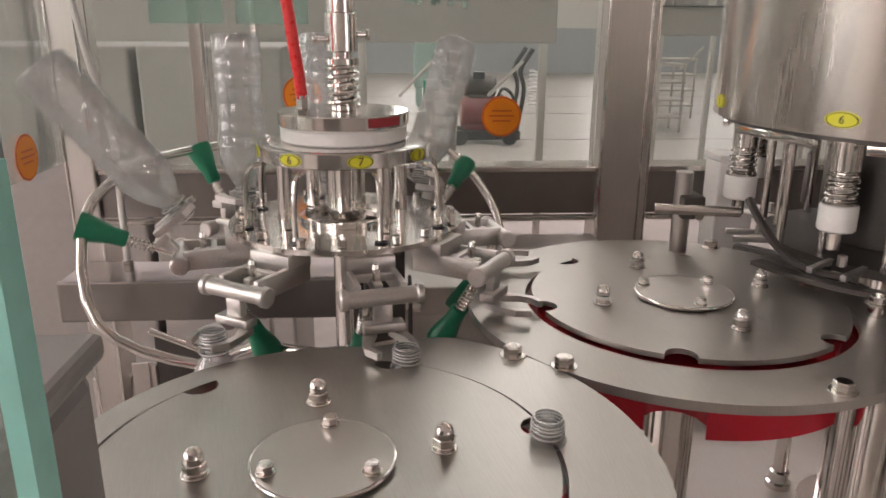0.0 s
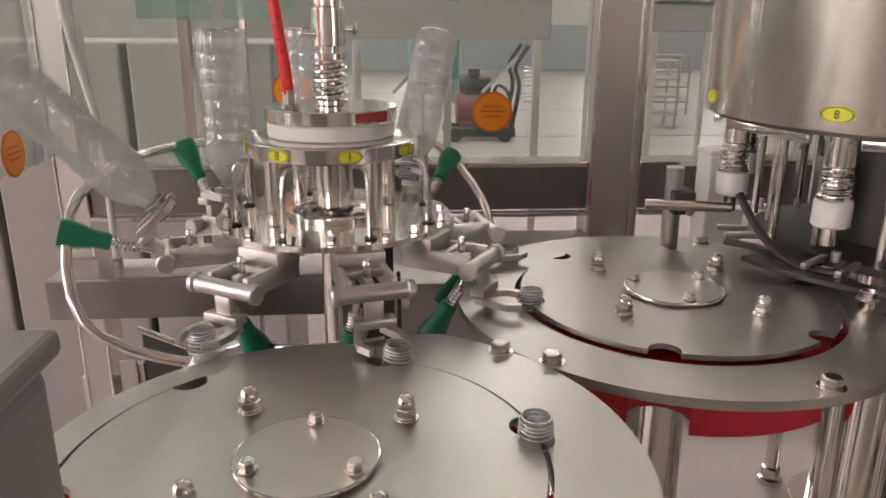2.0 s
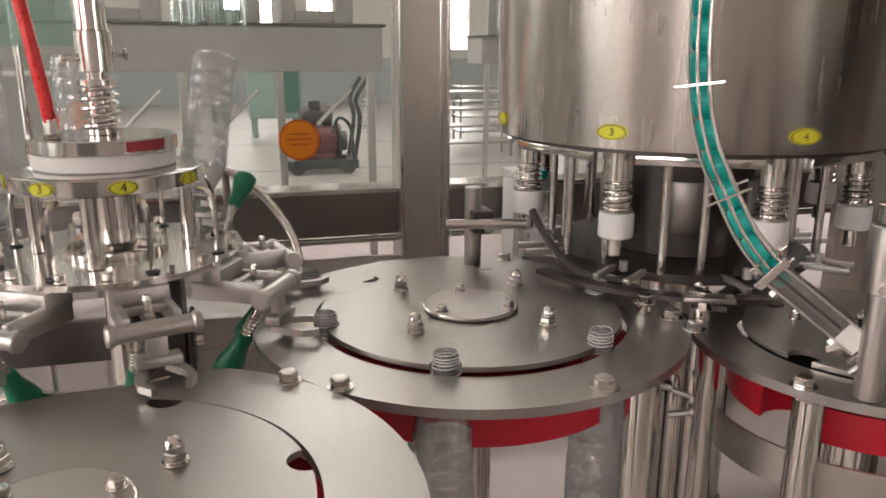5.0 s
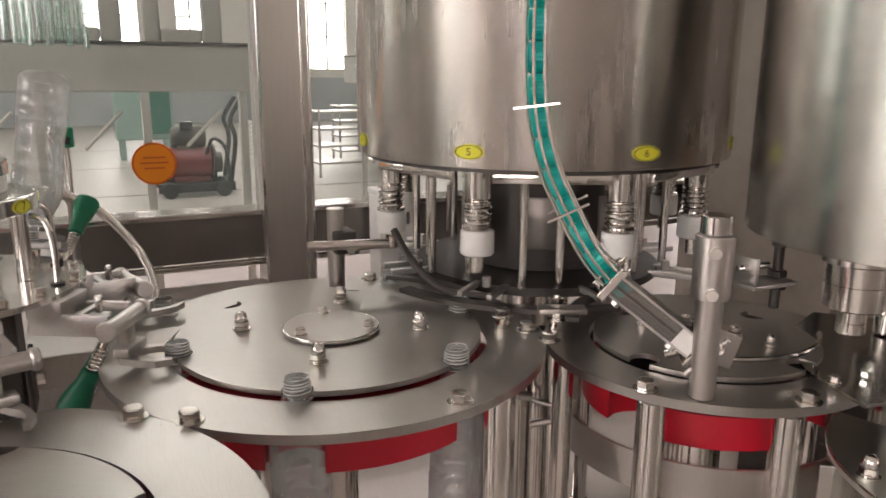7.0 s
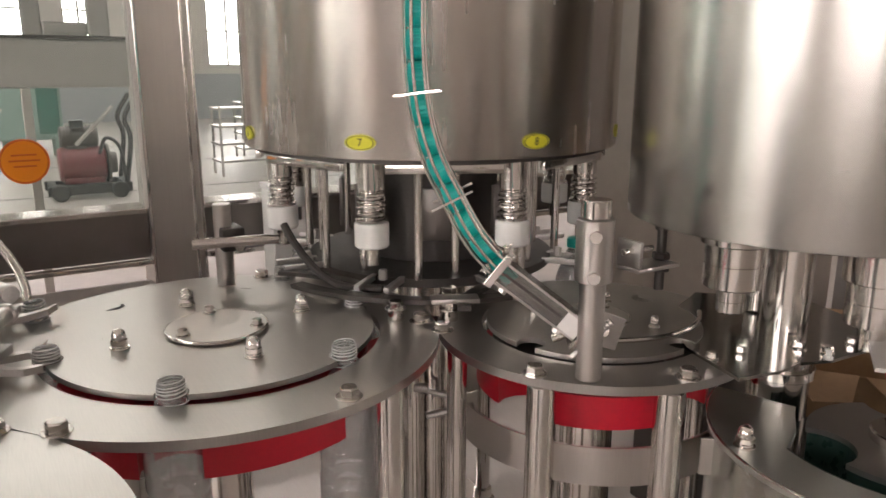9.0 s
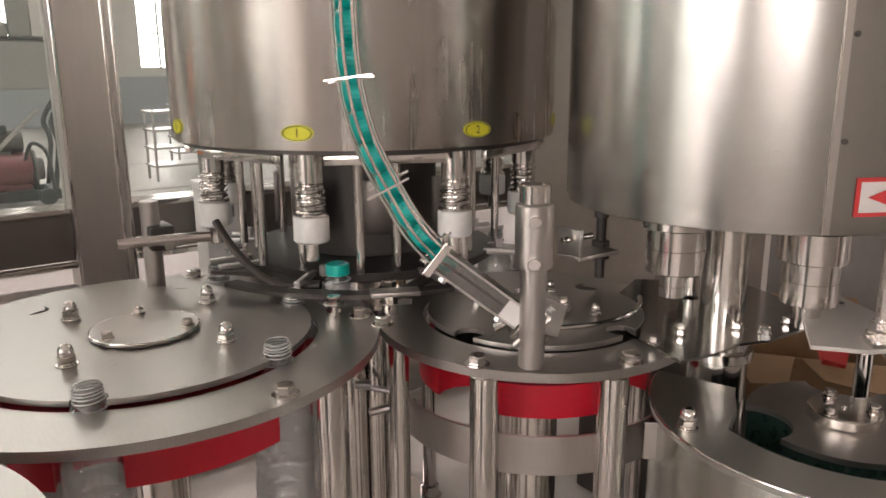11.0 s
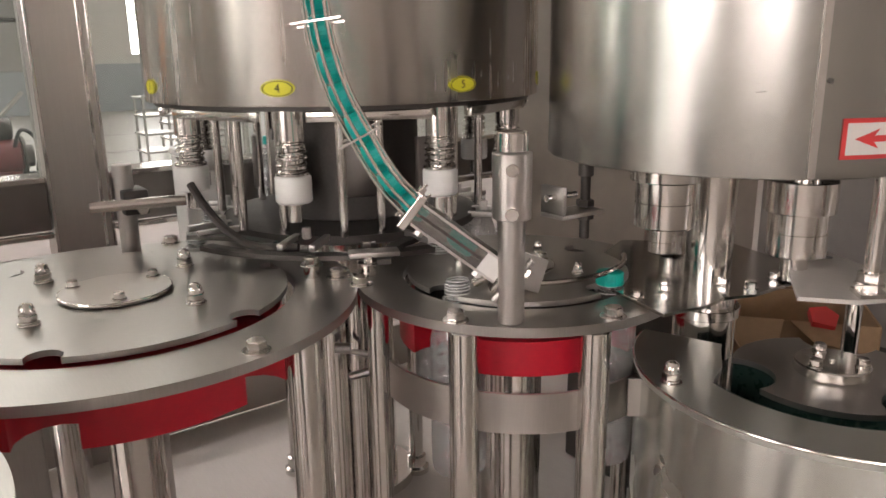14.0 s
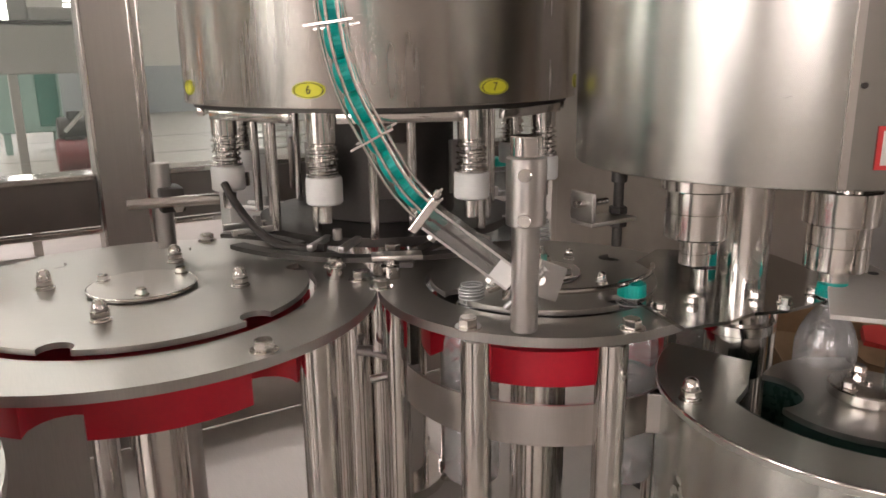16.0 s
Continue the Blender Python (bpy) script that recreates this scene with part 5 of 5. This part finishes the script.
for outline, tilt, at in (([(-0.112, 0), (-0.02, 0), (-0.032, -0.055), (-0.085, -0.062)], 28, (0, -0.001, 0.0785)), ([(-0.012, 0), (0.112, 0), (0.100, -0.05), (0.02, -0.035)], 40, (0, -0.001, 0.0785)),
                          ([(0.112, 0), (-0.112, 0), (-0.10, 0.06), (0.10, 0.065)], 35, (0, 0.151, 0.0855))):
    bm = bmesh.new()
    prism(bm, outline, 0.0, 0.003)
    bmesh.ops.transform(bm, matrix=Matrix.Translation(at) @ Matrix.Rotation(radians(tilt), 4, "X"), verts=bm.verts)
    part("flap", bm, CARD, carton, "bent cardboard flap", 0)
bm = bmesh.new()
prism(bm, [(-0.012, -0.022), (0.020, -0.024), (0.026, 0.004), (0.008, 0.018), (-0.016, 0.008)], 0.0, 0.012)
bmesh.ops.transform(bm, matrix=pose(0.030, 0.012, 0.082, 25, 8, 0), verts=bm.verts)
part("tape_scrap", bm, SIGN_RED, carton, "crumpled red tape", 0)
ecab = thing("electric_cabinet", label="tall grey-brown enamelled electric cabinet on the deck", category="cabinet")
BROWN = mat("brown_enamel", (0.37, 0.325, 0.275), 0.45, 0, 0.08, 6, 0.03)
# enamel of panels and tank; also plain steel darkened as if in shade
TAUPE = mat("taupe_enamel_shaded_steel", (0.34, 0.318, 0.295), 0.5, 0, 0.08, 6, 0.03)
bm = bmesh.new()
box(bm, 1.28, 1.60, 0.80, 1.25, DECK, 2.15, 0.006)
part("body", bm, BROWN, ecab, "", 0)
bm = bmesh.new()
box(bm, 1.272, 1.2795, 0.83, 1.22, DECK + 0.05, 2.10, 0.002)
cdoor = part("door", bm, BROWN, ecab, "", 0)
bm = bmesh.new()
box(bm, 1.258, 1.2715, 0.85, 0.875, 1.36, 1.46, 0.003)
part("handle", bm, BLACK, cdoor, "black handle", 0)
bm = bmesh.new()
box(bm, 1.605, 1.625, 0.06, 0.795, DECK, 2.2, 0.003)
tagged(part("side_panel", bm, TAUPE, None, "", 0), "grey enamelled guard panel at the machine's end", "panel", kind="structure")
curtain = thing("strip_curtain", label="green translucent plastic strips that hang over the rinser", category="strip curtain")
for i in range(11):
    x = -0.02 + 0.0095 * i
    bm = bmesh.new()
    zb = 1.585 + 0.012 * random.random()
    tube(bm, spline([(x, 1.12, 2.24), (x + 0.004 * random.random(), 1.12, 1.85), (x + 0.008 * (random.random() - 0.5), 1.12 + 0.006 * random.random(), zb)], 6), 0.0042, 6)
    part("strip", bm, STRIP, curtain)
for x0 in (-0.40, -0.27):
    bm = bmesh.new()
    box(bm, x0, x0 + 0.11, 1.17, 1.173, 1.56, 2.24, 0)
    part("wide_strip", bm, STRIP, curtain, "", 0)


def far_frame(x0, x1, y, label):
    f = thing("conveyor_frame", label=label, category="machine frame")
    bm = bmesh.new()
    box(bm, x0, x1, y, y + 0.5, 1.43, 1.70, 0.01)
    # steel beam with its shade put into the colour through the taupe
    part("beam", bm, TAUPE, f, "wide grey steel beam", 0)
    bm = bmesh.new()
    box(bm, x0 - 0.02, x1 + 0.02, y - 0.02, y + 0.52, 1.7005, 1.72, 0.005)
    part("top_edge", bm, DARK, f, "", 0)
    n = int((x1 - x0) / 0.55)
    for i in range(n + 1):
        x = x0 + 0.05 + (x1 - x0 - 0.15) * i / n
        bm = bmesh.new()
        box(bm, x, x + 0.05, y + 0.02, y + 0.07, 0.0, 1.429, 0.004)
        part("leg", bm, POST, f, "", 0)
    for i in range(n):
        x = x0 + 0.1 + (x1 - x0 - 0.15) * i / n
        bm = bmesh.new()
        for a0, a1, z0, z1 in ((x, x + 0.10, 1.721, 2.45), (x + 0.34, x + 0.46, 1.721, 2.45), (x + 0.1005, x + 0.3395, 1.721, 1.80), (x + 0.1005, x + 0.3395, 2.08, 2.45)):
            box(bm, a0, a1, y + 0.1, y + 0.16, z0, z1, 0.015)
        part("panel", bm, TAUPE, f, "plate with a square opening", 0)
        bm = bmesh.new()
        rod(bm, (x + 0.2, y + 0.03, 1.10), (x + 0.42, y + 0.03, 1.32), 0.012, 8)
        part("stay", bm, STEEL, f, "", 0)
    return f


tk = thing("water_tank", label="tall grey-brown steel water tank behind the machine", category="water tank")
for x0, x1 in ((-1.75, -1.22), (-1.2, -0.80), (-0.78, -0.36)):
    bm = bmesh.new()
    box(bm, x0, x1, 2.25, 2.75, 0.0, 1.49, 0.01)
    part("panel", bm, TAUPE, tk, "", 0)
far_frame(-2.6, 1.0, 4.79, "long grey bottling conveyor on legs across the hall")
cart = thing("pump_cart", pose(-0.325, 1.81, 0), label="red and black pump unit on the hall floor", category="pump unit")
rx = Matrix.Rotation(radians(90), 4, "Y")
bm = bmesh.new()
cyl(bm, 0.21, 0.0, 0.52, 28, 0.03, m=Matrix.Translation((1.18, 8.15, 0.40)) @ rx)
box(bm, 1.22, 1.66, 7.98, 8.32, 0.181, 0.25, 0.01)
part("body", bm, RED_PAINT, cart, "red pump housing")
bm = bmesh.new()
cyl(bm, 0.235, 0.0, 0.035, 28, 0.006, m=Matrix.Translation((1.705, 8.15, 0.40)) @ rx)
cyl(bm, 0.13, 0.036, 0.12, 20, 0.01, m=Matrix.Translation((1.705, 8.15, 0.40)) @ rx)
part("end_flange", bm, DARK, cart, "dark end flange")
bm = bmesh.new()
box(bm, 1.02, 1.95, 7.9, 7.96, 0.06, 0.175, 0.01)
box(bm, 1.02, 1.95, 8.42, 8.48, 0.06, 0.175, 0.01)
for x in (1.05, 1.45, 1.85):
    box(bm, x, x + 0.08, 7.961, 8.419, 0.08, 0.18, 0.006)
part("chassis", bm, BLACK, cart, "black welded skid", 0)
for x in (1.15, 1.80):
    bm = bmesh.new()
    cyl(bm, 0.1, -0.035, 0.035, 22, 0.012, m=Matrix.Translation((x, 7.86, 0.1)) @ Matrix.Rotation(radians(90), 4, "X"))
    part("wheel", bm, BLACK, cart, "black rubber wheel")
bm = bmesh.new()
cyl(bm, 0.13, 0.0, 0.42, 22, 0.02, m=Matrix.Translation((1.22, 8.18, 0.725)) @ rx)
for i in range(9):
    cyl(bm, 0.145, 0.0, 0.012, 22, 0.002, m=Matrix.Translation((1.27 + 0.036 * i, 8.18, 0.725)) @ rx)
box(bm, 1.28, 1.50, 8.06, 8.30, 0.58, 0.63, 0.01)
part("motor", bm, DARK, cart, "dark finned electric motor")
bm = bmesh.new()
box(bm, 1.33, 1.48, 8.02, 8.12, 0.84, 0.93, 0.01)
part("terminal_box", bm, BLACK, cart, "black terminal box", 0)
for y in (7.93, 8.45):
    bm = bmesh.new()
    tube(bm, spline([(1.9, y, 0.176), (1.98, y, 0.7), (1.93, y, 0.95), (2.08, y, 1.22)], 6), 0.030, 10)
    part("handle", bm, BLACK, cart, "black bent handle")
bm = bmesh.new()
tube(bm, spline([(1.62, 8.0, 0.52), (1.70, 7.9, 0.72), (1.84, 7.86, 0.60), (1.88, 7.86, 0.19)], 6), 0.022, 8)
part("hose", bm, BLACK, cart, "black rubber hose")
bm = bmesh.new()
tube(bm, [(2.12 + 0.07 * math.cos(i * 0.5), 7.93 + 0.07 * math.sin(i * 0.5), 0.50 + 0.0042 * i) for i in range(110)], 0.013, 6)
part("coiled_hose", bm, WHITE, cart, "white coiled hose")
cab = thing("green_cabinet", label="pale green machine cabinet against the far side of the hall", category="cabinet")
bm = bmesh.new()
box(bm, 0.35, 1.32, 14.2, 15.0, 0.35, 1.55, 0.03)
for x in (0.4, 1.17):
    for y in (14.25, 14.85):
        box(bm, x, x + 0.1, y, y + 0.1, 0.0, 0.349, 0.005)
part("body", bm, mat("pale_green_paint", (0.22, 0.31, 0.275), 0.5, 0, 0.1, 4), cab, "", 0)
bm = bmesh.new()
box(bm, 0.95, 1.27, 14.17, 14.198, 0.45, 1.35, 0.01)
part("door", bm, GREEN_DARK, cab, "", 0)
for x, y in ((3.6, 11.0), (4.4, 12.6)):
    rk = thing("steel_rack", pose(x, y, 0), label="low steel rack with pipes on the hall floor", category="rack", group="steel racks in the hall")
    for i in range(4):
        bm = bmesh.new()
        box(bm, -0.6, 0.6, -0.25, 0.25, 0.2 + 0.25 * i, 0.23 + 0.25 * i, 0.004)
        part("shelf", bm, STEEL, rk, "", 0)
    for sx in (-0.58, 0.55):
        for sy in (-0.23, 0.2):
            bm = bmesh.new()
            box(bm, sx, sx + 0.03, sy, sy + 0.03, 0, 1.0, 0)
            part("leg", bm, STEEL, rk, "", 0)
far_frame(2.6, 6.0, 7.6, "second grey conveyor on legs further back in the hall")


# ---- bottles ----
def bottle_profile():
    p = [(0.0, 0.012), (0.012, 0.010), (0.020, 0.003), (0.026, 0.0), (0.030, 0.004), (0.031, 0.012)]
    z = 0.022
    while z < 0.150:
        w = 0.0022 * math.exp(-((z - 0.098) / 0.022) ** 2)
        p += [(0.031 - w, z), (0.0312 - w, z + 0.007), (0.0301 - w, z + 0.011), (0.0312 - w, z + 0.015)]
        z += 0.0215 if z < 0.075 or z > 0.1 else 0.026
    p += [(0.0312, 0.172), (0.0305, 0.182), (0.027, 0.196), (0.021, 0.210), (0.0155, 0.220), (0.0132, 0.226)]
    return [(r, 0.027 + z * 0.199 / 0.226) for r, z in p]


def neck_profile():
    return [(0.0132, 0.226), (0.0132, 0.2285), (0.0162, 0.229), (0.0162, 0.231), (0.0130, 0.2315), (0.0128, 0.236), (0.0142, 0.2366), (0.0142, 0.2385), (0.0124, 0.2392),
            (0.0124, 0.2405), (0.0138, 0.2415), (0.0124, 0.2435), (0.0138, 0.2448), (0.0124, 0.2468), (0.0136, 0.2478), (0.0124, 0.2495), (0.0124, 0.2515), (0.0108, 0.2515), (0.0108, 0.226)]


NECK = 0.2400                  # height of the neck that the stars hold
bottle = thing("bottle", pose(0, 0, -5), label="clear ribbed plastic bottle with a threaded neck", category="bottle", group="bottles on their way through the machine")
part("body", lathe(bmesh.new(), bottle_profile(), 36), PET, bottle, "", 25)
nk = part("neck", lathe(bmesh.new(), neck_profile(), 32), PET_NECK, bottle, "clear threaded neck with collar", 25)
for z, r in ((0.2300, 0.0158), (0.2376, 0.0140), (0.2415, 0.0136), (0.2448, 0.0136), (0.2478, 0.0134), (0.2513, 0.0118)):
    part("thread_ring", tube(bmesh.new(), [(r * math.cos(i * math.pi / 14), r * math.sin(i * math.pi / 14), z + 0.0007 * math.sin(i * math.pi / 14)) for i in range(28)], 0.0006, 6, True), RIM, nk, "pale ring on the neck")
BOTTLES = [bottle] + [copy_thing(bottle, pose(0, 0, -5)) for _ in range(8)]

capped = copy_thing(bottle, pose(0, 0, -5))
capped.name = "capped_bottle"
tagged(capped, "clear plastic bottle with a teal cap riding on the filler", "bottle")
lid = new("cap", CAP_ME)
lid.parent = capped
lid.matrix_basis = pose(0, 0, 0.2375)
lid["label"] = "teal ribbed screw cap"


# ---- how everything turns ----
SPAN = 1.0135                  # seconds from bottle to bottle
W8, W4, W3 = W * 0.75, W * 1.5, W * 2
R0 = 13.2
IN_B = 1.673                   # the first bottle comes to the transfer star


def bottle_at(s):
    """Pose of a bottle s seconds after it came to the transfer star; upright bottles hang by the neck."""
    def up(c, r, a, turn=0):
        return pose(c[0] + r * math.cos(radians(a)), c[1] + r * math.sin(radians(a)), 1.2515 - NECK, 0, 0, a + turn)
    t_rinse = 6.368
    if s < -t_rinse:
        a = 90.5 + W * (s + t_rinse)
        if a < -90:
            x = radians(a + 90) * 0.18
            return pose(STAR_A[0] + x, STAR_A[1] - 0.18, 1.2515 - NECK, 0, 0, -90)
        return up(STAR_A, 0.18, a)
    if s < 0:
        th = -89.5 - W8 * (s + t_rinse) - 3.84 * min(1, (s + t_rinse) / 0.4, -s / 0.4)
        f = swing(th)
        m = pose(RINSE[0], RINSE[1], 0, 0, 0, th) @ pose(HINGE_R, 0, HINGE_Z, 0, -f, 0)
        return m @ pose(0.24 - HINGE_R, 0, 1.2515 - HINGE_Z - NECK, 0, 0, 0)
    if s < 3.63:
        return up(STAR_B, 0.18, 167.75 + W * s)
    if s < 10.15:
        return up(FILL, 0.24, 202.5 - W8 * (s - 3.63))
    if s < 12.70:
        return up(STAR_C, 0.12, 93 + W4 * (s - 10.15))
    return up(HEAD_AXIS, 0.09, 134.8 - W3 * (s - 12.70))


def capped_at(t):
    """The capped bottle stays on the filler, and is raised behind the tank."""
    a = (207 - W8 * (t - 11.5)) % 360
    if a > 207:
        up = 0.03 if a < 345 else 0.03 + 0.07 * (a - 345) / 45
    else:
        up = 0.03 + 0.07 * min(1, (a + 15) / 45 if a < 30 else (207 - a) / 38)
    return pose(FILL[0] + 0.232 * math.cos(radians(a)), FILL[1] + 0.232 * math.sin(radians(a)), 1.2515 - NECK + up, 0, 0, a)


def head_drop(a):
    """How far a capping head is pressed down over the bottle, by its angle."""
    a %= 360
    u = min(1, max(0, (130 - a) / 35 if a < 180 else (a - 224) / 42))
    return -0.040 * u * u * (3 - 2 * u)


def turning(ob, c, a0, rate):
    walk(ob, [(t / 4, pose(c[0], c[1], 0, 0, 0, a0 + rate * t / 4)) for t in range(65)])


def motions():
    turning(star_a, STAR_A, 13.6, W)
    turning(star_b, STAR_B, 8.7, W)
    turning(star_c, STAR_C, 24.0, W4)
    turning(star_d, STAR_D, -74.8, W3)
    turning(rinser, RINSE, R0, -W8)
    turning(filler, FILL, -9.5, -W8)
    turn0 = 214 + W3 * 12.72
    turning(capper, HEAD_AXIS, turn0, -W3)
    for k, h in enumerate(HEADS):
        walk(h, [(t / 10, pose(0, 0, head_drop(turn0 + 120 * k - W3 * t / 10))) for t in range(161)])
    for k, g in enumerate(GRIPPERS):
        walk(g, [(t / 10, pose(0, 0, 0, 0, 0, 45 * k) @ pose(HINGE_R, 0, HINGE_Z, 0, -swing(R0 + 45 * k - W8 * t / 10), 0)) for t in range(161)])
    for k, b in enumerate(BOTTLES):
        walk(b, [(t / 10, bottle_at(t / 10 - IN_B - SPAN * k)) for t in range(161)])
    walk(capped, [(t / 10, capped_at(t / 10)) for t in range(161)])
    gate = pose(0.668, 0.496, 1.2545)
    mouth = base @ Matrix.Translation((0, 0, 0.07)) @ Matrix.Rotation(radians(90), 4, "Y") @ Matrix.Translation((0, 0, -0.007))
    for k, c in enumerate(CAPS):
        rows = []
        for t in range(161):
            gone = [t / 10 - IN_B - SPAN * q - 11.78 for q in range(3)]
            down = sum(min(1.0, max(0.0, (g + 0.7) / 0.3)) for g in gone[:k])
            u = gone[k] if k < 3 else -9
            on = bottle_at(t / 10 - IN_B - SPAN * k) @ pose(0, 0, 0.2375)
            if u < -0.8:
                rows.append((t / 10, chute_pose(0.0305 * (k - down))))
            elif u < -0.4:
                rows.append((t / 10, chute_pose(0).lerp(mouth, (u + 0.8) / 0.4)))
            elif u < -0.2:
                rows.append((t / 10, mouth.lerp(gate, (u + 0.4) / 0.2)))
            elif u < 0:
                rows.append((t / 10, gate.lerp(on, (u + 0.2) / 0.2)))
            else:
                rows.append((t / 10, on))
        walk(c, rows)


motions()
